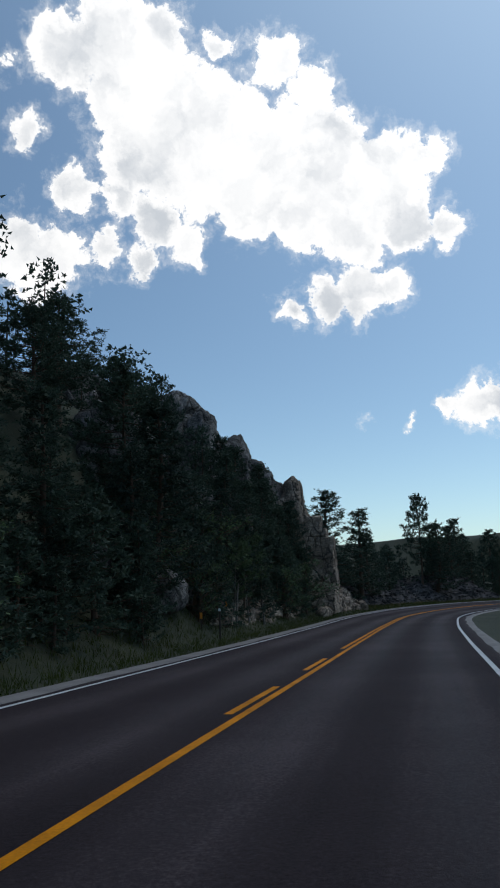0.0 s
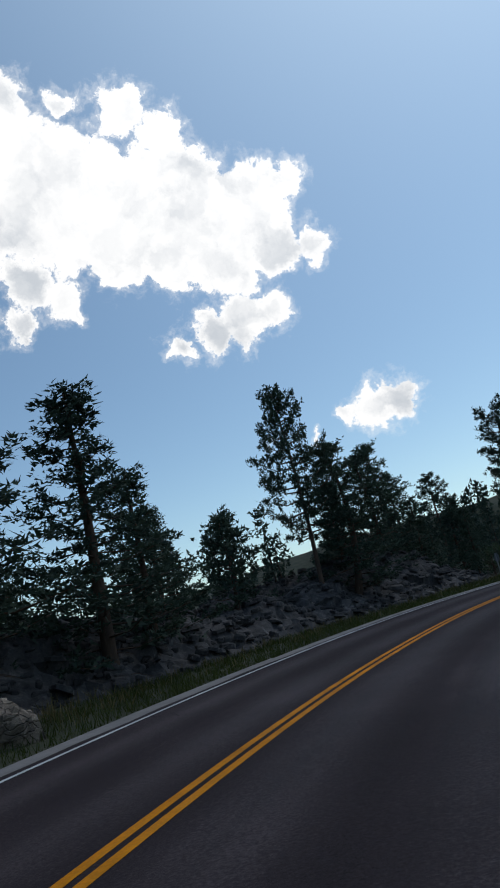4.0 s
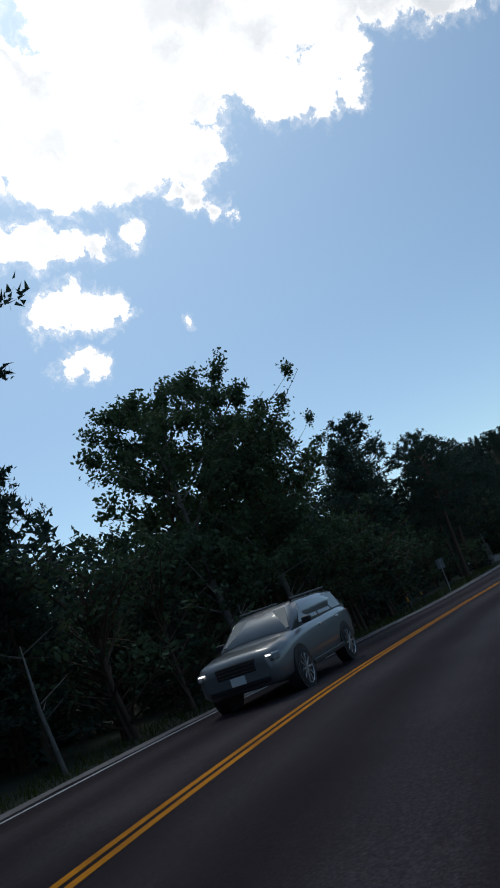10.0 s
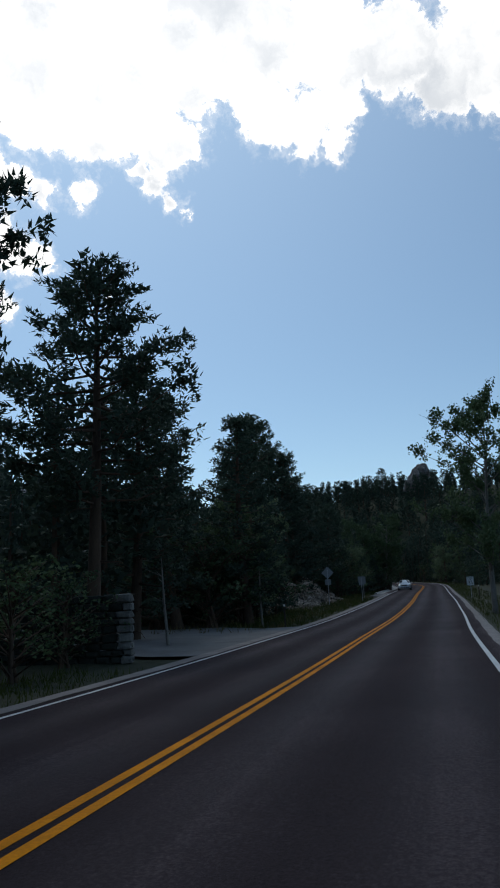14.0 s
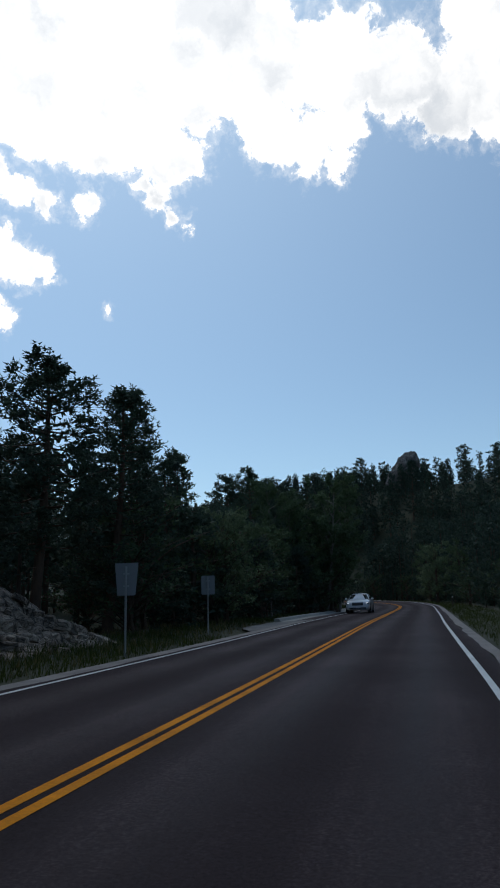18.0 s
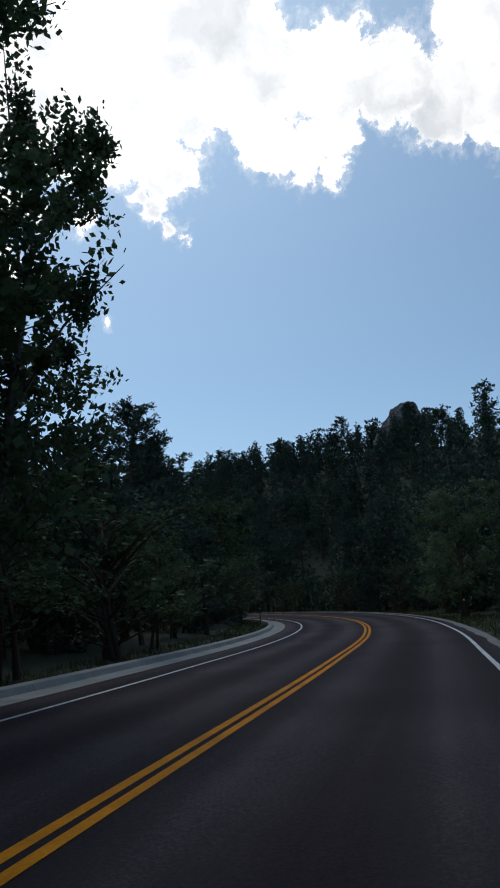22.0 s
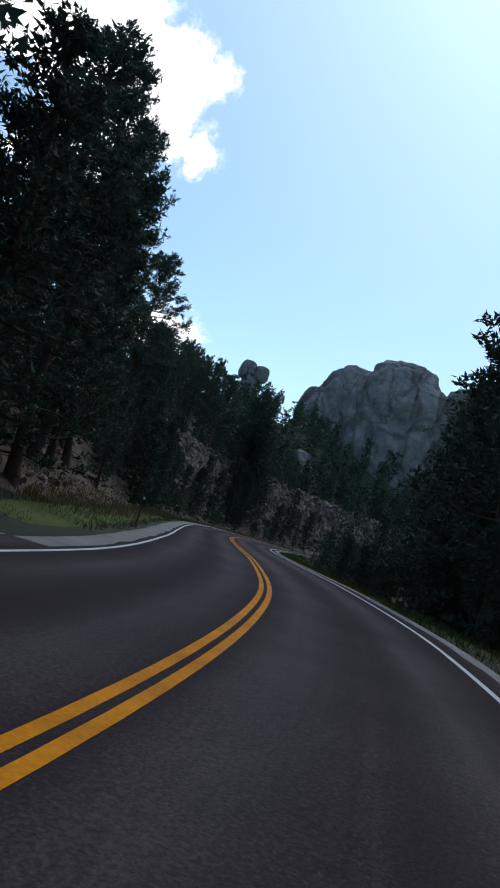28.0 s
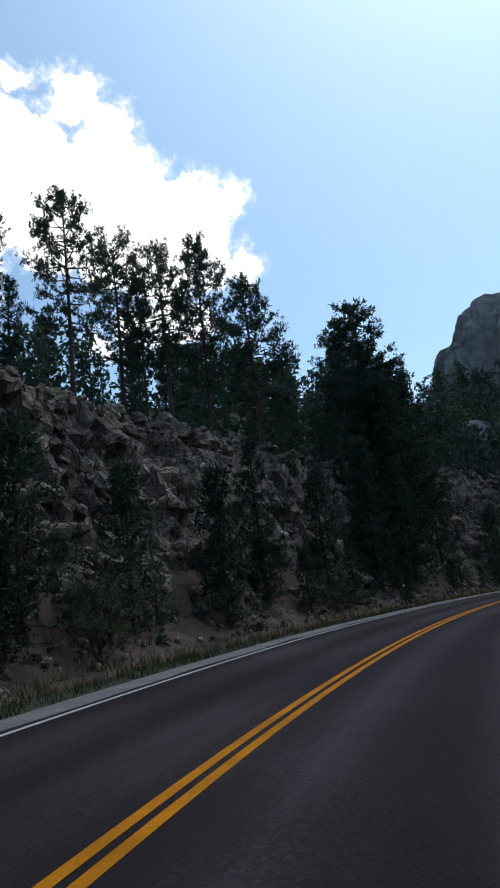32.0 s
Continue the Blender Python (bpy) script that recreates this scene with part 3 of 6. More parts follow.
def build_ground():
    lats = [-30, -25, -20, -16, -13, -11, -9.5, -8.3, -7.4, -6.6, -6, -5.5, -5.1, -4.8, -4.5, -4.28, -4.05, -3.5, 0,
            3.3, 3.6, 3.83, 4.0, 4.25, 4.6, 5, 5.5, 6, 6.6, 7.3, 8, 9, 10, 11.5, 13, 15, 17.5, 20, 25, 30]
    verts, faces = [], []
    n = int((END + 38) / 2.0) + 1
    for i in range(n):
        s = -38 + 2.0 * i
        place, _, left, _ = along(s)
        for lat in lats:
            p = place + left * lat
            verts.append((p.x, p.y, ground_z(s, lat)))
    w = len(lats)
    for i in range(n - 1):
        for j in range(w - 1):
            a = i * w + j
            faces.append((a, a + w, a + w + 1, a + 1))
    # the rest of the sheet, in steps that widen outwards
    xs = [-2600, -1400, -800, -450, -280, -180, -120] + list(range(-80, 497, 12)) + [520, 560, 640, 820, 1200, 2000, 3000]
    ys = [-2600, -1400, -800, -450, -280, -180, -120] + list(range(-84, 409, 12)) + [440, 490, 580, 760, 1200, 2000, 3000]
    base = len(verts)
    near = {}
    for i, x in enumerate(xs):
        for j, y in enumerate(ys):
            s, lat = nearest(x, y)
            d = abs(lat)
            far = math.hypot(x - 170, y - 90)
            z = ground_z(s, math.copysign(max(min(d, 70), 8), lat)) - 0.7 * (1 - ease(26, 34, d))
            if d < 22:
                z -= 1.5
            z += 5 * ease(180, 520, far) + 22 * ease(500, 2000, far) * (0.5 + noise.noise(Vector((x * 0.002, y * 0.002, 3))))
            near[i, j] = d
            verts.append((x, y, z))
    h = len(ys)
    for i in range(len(xs) - 1):
        for j in range(h - 1):
            if min(near[i, j], near[i + 1, j], near[i, j + 1], near[i + 1, j + 1]) < 15:
                continue
            a = base + i * h + j
            faces.append((a, a + h, a + h + 1, a + 1))
    me = mesh_of("ground", verts, faces, EARTH, True)
    tagged(new("ground", me), "dry forest floor of needles, earth and sparse grass", "ground", kind="structure")


build_ground()


# ---- trees ----
def tube(verts, faces, path, radii, sides=6):
    """Adds a bent tapered limb to verts and faces."""
    base = len(verts)
    for k, (p, r) in enumerate(zip(path, radii)):
        d = (path[min(k + 1, len(path) - 1)] - path[max(k - 1, 0)]).normalized()
        a = d.orthogonal().normalized()
        b = d.cross(a)
        for i in range(sides):
            t = math.tau * i / sides
            verts.append(p + (a * math.cos(t) + b * math.sin(t)) * r)
    for k in range(len(path) - 1):
        for i in range(sides):
            a, b = base + k * sides + i, base + k * sides + (i + 1) % sides
            faces.append((a, b, b + sides, a + sides))
    faces.append(tuple(base + (len(path) - 1) * sides + i for i in range(sides)))


def tufts(centres, radius, blades, rng, base=0.5, up=0.35, ways=None):
    """Loose bunches of needles: slivers that start all through the bunch and point outwards."""
    c = np.repeat(np.array(centres, dtype=float), blades, axis=0)
    k = len(c)
    off = rng.normal(size=(k, 3)) * 0.42
    d = off * 1.1 + rng.normal(size=(k, 3)) * 0.55
    d[:, 2] += up
    if ways is not None:
        d += np.repeat(np.array(ways, dtype=float), blades, axis=0) * 0.35
    d /= np.linalg.norm(d, axis=1)[:, None]
    side = np.cross(d, rng.normal(size=(k, 3)))
    side /= np.linalg.norm(side, axis=1)[:, None]
    ln = radius * rng.uniform(0.6, 1.15, (k, 1))
    wide = radius * base * rng.uniform(0.28, 0.60, (k, 1))
    foot = c + off * radius - d * ln * 0.35
    v = np.stack([foot + side * wide, foot + d * ln, foot - side * wide], 1).reshape(-1, 3)
    return v, np.arange(k * 3).reshape(-1, 3)


def raw_mesh(name, v, f, mat):
    me = bpy.data.meshes.new(name)
    me.vertices.add(len(v))
    me.vertices.foreach_set("co", np.asarray(v, np.float32).ravel())
    k = f.shape[1]
    me.loops.add(f.size)
    me.loops.foreach_set("vertex_index", f.astype(np.int32).ravel())
    me.polygons.add(len(f))
    me.polygons.foreach_set("loop_start", np.arange(0, f.size, k, dtype=np.int32))
    me.materials.append(mat)
    me.update(calc_edges=True)
    return me


def pine(seed, height=14.0, bare=0.35, spread=2.6, limbs=46, twigs=2.0, blades=9, tuft=0.24, shape="round", lean=0.0, label="", dead=6, fill=0.5):
    """A ponderosa pine: straight trunk, bent limbs that fork into twigs, and round tufts of needles at the twigs' ends."""
    rng = np.random.default_rng(seed)
    root = new("pine_tree")
    bend = rng.normal(size=2) * 0.25
    trunk = [Vector((bend[0] * math.sin(u * 3) + lean * u * u, bend[1] * math.sin(u * 2.3), height * u)) for u in np.linspace(0, 0.985, 9)]
    r0 = 0.0125 * height + 0.03
    verts, faces = [], []
    tube(verts, faces, trunk, [r0 * (1.25 if k == 0 else 1.0) * (1 - 0.90 * (k / 8) ** 1.2) + 0.015 for k in range(9)], 8)

    def on(u):
        k = min(int(u * 8 / 0.985), 7)
        return trunk[k].lerp(trunk[k + 1], u * 8 / 0.985 - k)

    centres, ways, inner = [], [], []
    for k in range(limbs):
        u = bare + (0.985 - bare) * ((k + rng.uniform(0, 1)) / limbs) ** 0.9
        q = (u - bare) / (1 - bare)
        if shape == "round":
            reach = spread * (0.45 + 0.75 * math.sin(math.pi * min(1, 0.18 + 0.80 * q))) * (1 - 0.55 * q ** 3)
        elif shape == "cone":
            reach = spread * (1.10 - q) ** 0.75
        else:
            reach = spread * (0.40 + 0.9 * q) * (1 - 0.6 * q ** 5)
        reach *= rng.uniform(0.55, 1.12)
        az = k * 2.4 + rng.uniform(-0.5, 0.5)
        rise = rng.uniform(-0.15, 0.20) + 0.55 * q * q
        a = on(u)
        flat = Vector((math.cos(az), math.sin(az), 0))
        tip = a + flat * reach + Vector((0, 0, reach * rise + 0.10 * reach))
        knee = a + flat * reach * 0.5 + Vector((0, 0, reach * (rise * 0.5 - 0.08)))
        tube(verts, faces, [a, knee, tip], [0.035 + 0.014 * reach, 0.022 + 0.006 * reach, 0.010], 3)
        for _ in range(2 if fill > 0.4 else 1):
            inner.append(a.lerp(tip, rng.uniform(0.15, 0.75)) + Vector(rng.normal(size=3) * 0.12))
        for j in range(max(2, int(1 + reach * twigs + rng.uniform(0, 1)))):
            w = rng.uniform(0.36, 1.0)
            foot = a.lerp(knee, w * 2) if w < 0.5 else knee.lerp(tip, w * 2 - 1)
            way = flat * rng.uniform(0.3, 1.0) + Vector((-flat.y, flat.x, 0)) * rng.uniform(-1.0, 1.0) + Vector((0, 0, rng.uniform(0.0, 0.75)))
            way.normalize()
            end = foot + way * (0.22 + 0.20 * reach) * rng.uniform(0.7, 1.25)
            thin = way.orthogonal().normalized() * 0.012
            verts += [foot + thin, foot - thin, end]
            faces.append((len(verts) - 3, len(verts) - 2, len(verts) - 1))
            for g in (1.0, 0.55):
                centres.append(foot.lerp(end, g) + Vector(rng.normal(size=3) * 0.10))
                ways.append(way)
        centres += [tip, tip + Vector(rng.normal(size=3) * 0.18)]
        ways += [flat, flat]
    for k in range(dead):
        u = rng.uniform(bare * 0.45, bare + 0.05)
        az = rng.uniform(0, math.tau)
        a = on(u)
        ln = rng.uniform(0.5, 1.5)
        tube(verts, faces, [a, a + Vector((math.cos(az), math.sin(az), -0.1)) * ln * 0.6, a + Vector((math.cos(az), math.sin(az), -0.35)) * ln], [0.03, 0.018, 0.005], 3)
    for k in range(14):
        centres.append(on(0.985) + Vector((*rng.normal(size=2) * 0.22, rng.uniform(-0.9, 0.15))))
        ways.append(Vector((0, 0, 1)))
    v, f = tufts(centres, tuft * 1.1, blades, rng, 0.50, 0.3, ways)
    v2, f2 = tufts(inner, tuft * (1.5 + fill), 5, rng, 0.40, 0.0)
    v, f = np.concatenate([v, v2]), np.concatenate([f, f2 + len(v)])
    part("trunk", mesh_of("trunk", verts, faces, BARK, True), None, root, "rough brown trunk with bare lower limbs")
    part("crown", raw_mesh("crown", v, f, NEEDLES), None, root, "dark green bunches of needles")
    return tagged(root, label or "tall ponderosa pine with a dark green open crown", "tree", "roadside pines")


def broadleaf(seed, height=9.0, spread=2.6, leaves=2600, stems=1, bark=None, leaf=0.13, low=0.18, label="", leafage=None):
    """A broad-leaved tree: forked limbs, upright shoots, and leaves set along the shoots."""
    rng = np.random.default_rng(seed)
    root = new("broadleaf_tree")
    verts, faces, shoots = [], [], []
    for s in range(stems):
        a0 = rng.uniform(0, math.tau)
        foot = Vector((math.cos(a0), math.sin(a0), 0)) * (0.25 * (stems > 1))
        top = Vector((rng.normal() * 0.35 * spread * 0.4, rng.normal() * 0.35 * spread * 0.4, height * rng.uniform(0.86, 0.97)))
        spine = [foot.lerp(top, u) + Vector((math.sin(u * 4 + s), math.cos(u * 3 + s), 0)) * 0.12 for u in np.linspace(0, 1, 7)]
        r0 = 0.010 * height + 0.03
        tube(verts, faces, spine, [r0 * (1 - 0.92 * k / 6) for k in range(7)], 7)
        count = int(26 / stems) + 6
        for k in range(count):
            u = low + (0.98 - low) * (k + rng.uniform(0, 1)) / count
            i = min(int(u * 6), 5)
            a = spine[i].lerp(spine[i + 1], u * 6 - i)
            q = (u - low) / (1 - low)
            reach = spread * (0.30 + 0.85 * math.sin(math.pi * min(0.22 + 0.74 * q, 1))) * rng.uniform(0.45, 1.15)
            az = rng.uniform(0, math.tau)
            tip = a + Vector((math.cos(az) * reach, math.sin(az) * reach, reach * rng.uniform(0.35, 1.0)))
            knee = a.lerp(tip, 0.5) + Vector((0, 0, 0.1 * reach))
            tube(verts, faces, [a, knee, tip], [0.045, 0.025, 0.007], 3)
            for _ in range(5):
                w = rng.uniform(0.25, 1.0)
                c = (a.lerp(knee, w * 2) if w < 0.5 else knee.lerp(tip, w * 2 - 1))
                way = Vector((*(rng.normal(size=2) * 0.55), rng.uniform(0.25, 1.0)))
                shoots.append((c, c + way * rng.uniform(0.25, 0.75) * (0.5 + 0.22 * spread)))
    c0, c1 = np.array([a for a, _ in shoots]), np.array([b for _, b in shoots])
    pick = rng.integers(0, len(shoots), leaves)
    c = c0[pick] + (c1 - c0)[pick] * rng.uniform(-0.1, 1.0, (leaves, 1)) + rng.normal(size=(leaves, 3)) * (0.055 + 0.022 * spread)
    d = rng.normal(size=(leaves, 3))
    d /= np.linalg.norm(d, axis=1)[:, None]
    e = np.cross(d, rng.normal(size=(leaves, 3)))
    e /= np.linalg.norm(e, axis=1)[:, None]
    ln = leaf * rng.uniform(0.7, 1.3, (leaves, 1))
    v = np.concatenate([c - d * ln, c + e * ln * 0.62, c + d * ln, c - e * ln * 0.62])
    k = np.arange(leaves)
    f = np.stack([k, k + leaves, k + 2 * leaves, k + 3 * leaves], 1)
    part("trunk", mesh_of("trunk", verts, faces, bark or PALEBARK, True), None, root, "slender pale grey trunk")
    part("crown", raw_mesh("crown", v, f, leafage or LEAVES), None, root, "loose light green leaves")
    return tagged(root, label or "leafy green broad-leaved tree beside the road", "tree", "roadside broadleaf trees")


def sized(root):
    """A model and the height that its highest leaf reaches."""
    top = 0.0
    for piece in root.children:
        co = np.empty(len(piece.data.vertices) * 3, np.float32)
        piece.data.vertices.foreach_get("co", co)
        top = max(top, float(co[2::3].max()))
    return root, top


# models; each stands in the wood as a tree of its own
PINES = [
    sized(pine(11, 14, 0.28, 2.5, 60, 3.3, 13, 0.21, "round")),
    sized(pine(12, 14, 0.40, 2.7, 54, 3.3, 13, 0.205, "top", fill=0.3)),
    sized(pine(13, 14, 0.13, 2.6, 66, 2.6, 10, 0.215, "cone")),
    sized(pine(14, 14, 0.08, 2.4, 66, 2.6, 10, 0.215, "cone")),
    sized(pine(15, 14, 0.34, 2.8, 60, 3.2, 13, 0.21, "round")),
    sized(pine(16, 8, 0.05, 1.9, 34, 2.0, 7, 0.27, "cone", label="young bushy pine with branches down to the ground")),
    sized(pine(17, 22, 0.26, 3.7, 112, 3.3, 12, 0.23, "round", label="very tall ponderosa pine with a heavy dark crown")),
    sized(pine(18, 14, 0.40, 3.0, 44, 3.8, 14, 0.20, "round", fill=0.3, label="ponderosa pine with an open crown on bent limbs")),
]
BROADS = [
    sized(broadleaf(21, 11, 2.9, 15000, 1, leaf=0.068)),
    sized(broadleaf(22, 9, 2.8, 4600, 2, bark=BARK, leaf=0.094)),
    sized(broadleaf(23, 5, 2.3, 1300, 4, bark=BARK, leaf=0.09, low=0.03, label="bushy green broad-leaved shrub")),
    # bush standing in sun: the brightness is in its leaf colour
    sized(broadleaf(24, 9, 3.0, 8000, 3, bark=BARK, leaf=0.095, low=0.05, label="rounded pale green tree, sunlight put into its leaf colour, before the dark pines", leafage=SUNLIT_LEAVES)),
]
USED = set()
TREE_RNG = random.Random(5)


def tree(models, k, s, lat, height, wide=1.0, label="", turn=None, z=None, lean=0.0):
    """A tree of that height at a place beside the road."""
    src, own = models[k]
    p = spot(s, lat, -0.08)
    if z is not None:
        p.z = z
    g = height / own
    m = Matrix.Translation(p) @ pose(0, 0, 0, 0, lean, math.degrees(TREE_RNG.uniform(0, 6.28)) if turn is None else turn) @ Matrix.Diagonal((g * wide, g * wide, g, 1))
    if src.name not in USED:
        USED.add(src.name)
        src.matrix_basis = m
        ob = src
    else:
        ob = copy_thing(src, m @ Matrix.Diagonal([1 / v for v in src.scale] + [1]))
    return tagged(ob, label) if label else ob


def wood(models, s0, s1, lat0, lat1, count, h0, h1, wide=1.0, seed=1):
    """Trees strewn over a stretch of the roadside."""
    rng = random.Random(seed)
    got = []
    for _ in range(count * 8):
        if len(got) >= count:
            break
        s, lat = rng.uniform(s0, s1), rng.uniform(lat0, lat1)
        if any((s - a) ** 2 + (lat - b) ** 2 < 1.7 ** 2 for a, b in got):
            continue
        got.append((s, lat))
        tree(models, rng.randrange(len(models)), s, lat, rng.uniform(h0, h1), wide * rng.uniform(0.85, 1.2))


def thin_pine(rng, h, bare, spread, cone, limbs=30, per=3, blades=6, size=0.40):
    """Needles and stem of a pine in the depth of a wood, as plain arrays."""
    centres = []
    for k in range(limbs):
        u = bare + (1 - bare) * (k + rng.uniform()) / limbs
        q = (u - bare) / (1 - bare)
        reach = spread * ((1.08 - q) ** 0.85 if cone else 0.45 + 0.7 * math.sin(math.pi * min(1, 0.2 + 0.78 * q))) * rng.uniform(0.5, 1.15)
        az = k * 2.4 + rng.uniform(-0.6, 0.6)
        for _ in range(per):
            w = rng.uniform(0.2, 1.0)
            centres.append((math.cos(az) * reach * w + rng.normal() * 0.2, math.sin(az) * reach * w + rng.normal() * 0.2, h * u + reach * w * 0.25 + rng.normal() * 0.18))
    v, f = tufts(centres, size * 1.05, blades, rng, 0.72, 0.35)
    sides = 5
    ring = [(math.cos(math.tau * i / sides), math.sin(math.tau * i / sides)) for i in range(sides)]
    tv = np.array([(x * 0.16, y * 0.16, 0.0) for x, y in ring] + [(x * 0.02, y * 0.02, h * 0.97) for x, y in ring])
    tf = np.array([(i, (i + 1) % sides, sides + i) for i in range(sides)] + [((i + 1) % sides, sides + (i + 1) % sides, sides + i) for i in range(sides)])
    return v, f, tv, tf


WOOD_RNG = np.random.default_rng(77)
STEMS = [thin_pine(WOOD_RNG, 10.0, bare, spread, cone) for bare, spread, cone in ((0.08, 2.2, True), (0.05, 2.4, True), (0.2, 2.2, False), (0.28, 2.0, False))]


BUSHES = [thin_pine(WOOD_RNG, 10.0, 0.0, spread, False, 26, 3, 6, 0.85) for spread in (4.4, 5.2)]
FAR_STEMS = [thin_pine(WOOD_RNG, 10.0, bare, spread, cone, 22, 3, 6, 0.60) for bare, spread, cone in ((0.08, 2.2, True), (0.05, 2.4, True), (0.2, 2.2, False))]


def deep_wood(name, stretches, seed, label, stems=None):
    """The depth of a wood, joined: stretches of (s0, s1, lat0, lat1, count, least and greatest height)."""
    rng = np.random.default_rng(seed)
    vs, fs, kinds, n = [], [], [], 0
    for s0, s1, lat0, lat1, count, h0, h1 in stretches:
        for _ in range(count):
            p = spot(rng.uniform(s0, s1), rng.uniform(lat0, lat1), -0.1)
            v, f, tv, tf = (stems or STEMS)[rng.integers(len(stems or STEMS))]
            g, a = rng.uniform(h0, h1) / 10.0, rng.uniform(0, math.tau)
            w = g * rng.uniform(0.9, 1.35)
            for arr, face, kind in ((v, f, 0), (tv, tf, 1)):
                x = (arr[:, 0] * math.cos(a) - arr[:, 1] * math.sin(a)) * w + p.x
                y = (arr[:, 0] * math.sin(a) + arr[:, 1] * math.cos(a)) * w + p.y
                vs.append(np.stack([x, y, arr[:, 2] * g + p.z], 1))
                fs.append(face + n)
                kinds.append(np.full(len(face), kind, np.int32))
                n += len(arr)
    me = raw_mesh(name, np.concatenate(vs), np.concatenate(fs), NEEDLES)
    me.materials.append(BARK)
    me.polygons.foreach_set("material_index", np.concatenate(kinds))
    return tagged(new(name, me), label, "woodland", kind="stuff")


def grass(name, stretches, seed, mat, label):
    """Blades of grass on the verge: stretches of (s0, s1, lat0, lat1, count, height)."""
    rng = np.random.default_rng(seed)
    roots, tall = [], []
    for s0, s1, lat0, lat1, count, h in stretches:
        for _ in range(count):
            p = spot(rng.uniform(s0, s1), lat0 + (lat1 - lat0) * rng.uniform() ** 0.8, -0.02)
            for _ in range(5):
                roots.append((p.x + rng.normal() * 0.10, p.y + rng.normal() * 0.10, p.z))
                tall.append(h * rng.uniform(0.5, 1.3))
    c, h = np.array(roots), np.array(tall)[:, None]
    n = len(c)
    a = rng.uniform(0, math.tau, n)
    side = np.stack([np.cos(a), np.sin(a), np.zeros(n)], 1)
    lean = rng.normal(size=(n, 3)) * 0.35
    lean[:, 2] = 1.0
    v = np.stack([c - side * h * 0.06, c + lean * h, c + side * h * 0.06], 1).reshape(-1, 3)
    return tagged(new(name, raw_mesh(name, v, np.arange(n * 3).reshape(-1, 3), mat)), label, "grass", kind="stuff")


# ---- rocks ----
def rock_mesh(name, seed, size, mat, level=4, crack=0.16, lumps=0.28, flat=0.0):
    """Weathered granite: a rounded block cut by upright joints and ledges."""
    rng = random.Random(seed)
    bm = bmesh.new()
    bmesh.ops.create_icosphere(bm, subdivisions=level, radius=1.0)
    shift = Vector((rng.uniform(0, 50), rng.uniform(0, 50), rng.uniform(0, 50)))
    sx, sy, sz = size
    for v in bm.verts:
        c = v.co.copy()
        # squarer than a ball
        c = Vector([math.copysign(abs(a) ** 0.72, a) for a in c])
        p = Vector((c.x * sx, c.y * sy, c.z * sz))
        q = p * (1.1 / max(min(sx, sy), 0.5)) + shift
        bump = noise.fractal(q * 0.7, 0.9, 2.1, 5) * lumps
        far, cells = noise.voronoi(Vector((p.x * 0.42, p.y * 0.42, p.z * 0.20)) * (3.2 / max(min(sx, sy), 1.6)) + shift)
        block = noise.noise(cells[0] * 3.7)
        cut = -crack * (1 - ease(0.0, 0.10, far[1] - far[0])) + 0.16 * block
        ledge = 1 - abs(noise.noise(Vector((p.x * 0.15, p.y * 0.15, p.z * 0.75)) + shift * 2))
        cut -= crack * 0.6 * (max(0, ledge - 0.9) / 0.1)
        grow = 1 + bump + cut
        if c.z < -0.2:
            grow *= 1 + flat * (-c.z)
        v.co = Vector((p.x * grow, p.y * grow, p.z * (1 + bump * 0.5)))
    me = bpy.data.meshes.new(name)
    bm.to_mesh(me)
    bm.free()
    me.materials.append(mat)
    me.polygons.foreach_set("use_smooth", [True] * len(me.polygons))
    return me


def rock(name, seed, s, lat, size, dz, mat=None, level=4, turn=0.0, label="", category="rock", world=None, crack=0.16, lumps=0.28, lean=0.0):
    me = rock_mesh(name, seed, size, mat or GRANITE, level, crack, lumps)
    ob = new(name, me)
    if world is None:
        p = spot(s, lat, dz)
        _, ahead, _, _ = along(s)
        turn += math.degrees(math.atan2(ahead.y, ahead.x))
    else:
        p = Vector(world)
    ob.matrix_basis = Matrix.Translation(p) @ pose(0, 0, 0, lean, 0, turn)
    return tagged(ob, label or "weathered grey granite boulder on the slope", category, "roadside rocks")


def slab_shapes(mat, seed, count=7):
    """Broken slabs: uneven prisms of five to seven corners."""
    rng = random.Random(seed)
    made = []
    for _ in range(count):
        k = rng.choice((5, 6, 7))
        ring = [(math.cos(math.tau * (i + rng.uniform(-0.3, 0.3)) / k), math.sin(math.tau * (i + rng.uniform(-0.3, 0.3)) / k)) for i in range(k)]
        verts = [(x * rng.uniform(0.5, 0.62), y * rng.uniform(0.5, 0.62), -0.5) for x, y in ring]
        verts += [(x * rng.uniform(0.46, 0.58), y * rng.uniform(0.46, 0.58), rng.uniform(0.15, 0.4)) for x, y in ring]
        verts += [(x * 0.36, y * 0.36, rng.uniform(0.4, 0.6)) for x, y in ring]
        faces = [tuple(range(k))[::-1], tuple(range(2 * k, 3 * k))]
        for a in (0, k):
            faces += [(a + i, a + (i + 1) % k, a + k + (i + 1) % k, a + k + i) for i in range(k)]
        made.append(mesh_of("slab", verts, faces, mat))
    return made


SLABS = slab_shapes(SLABROCK, 4)
BLOCKS = slab_shapes(RUSTROCK, 5)


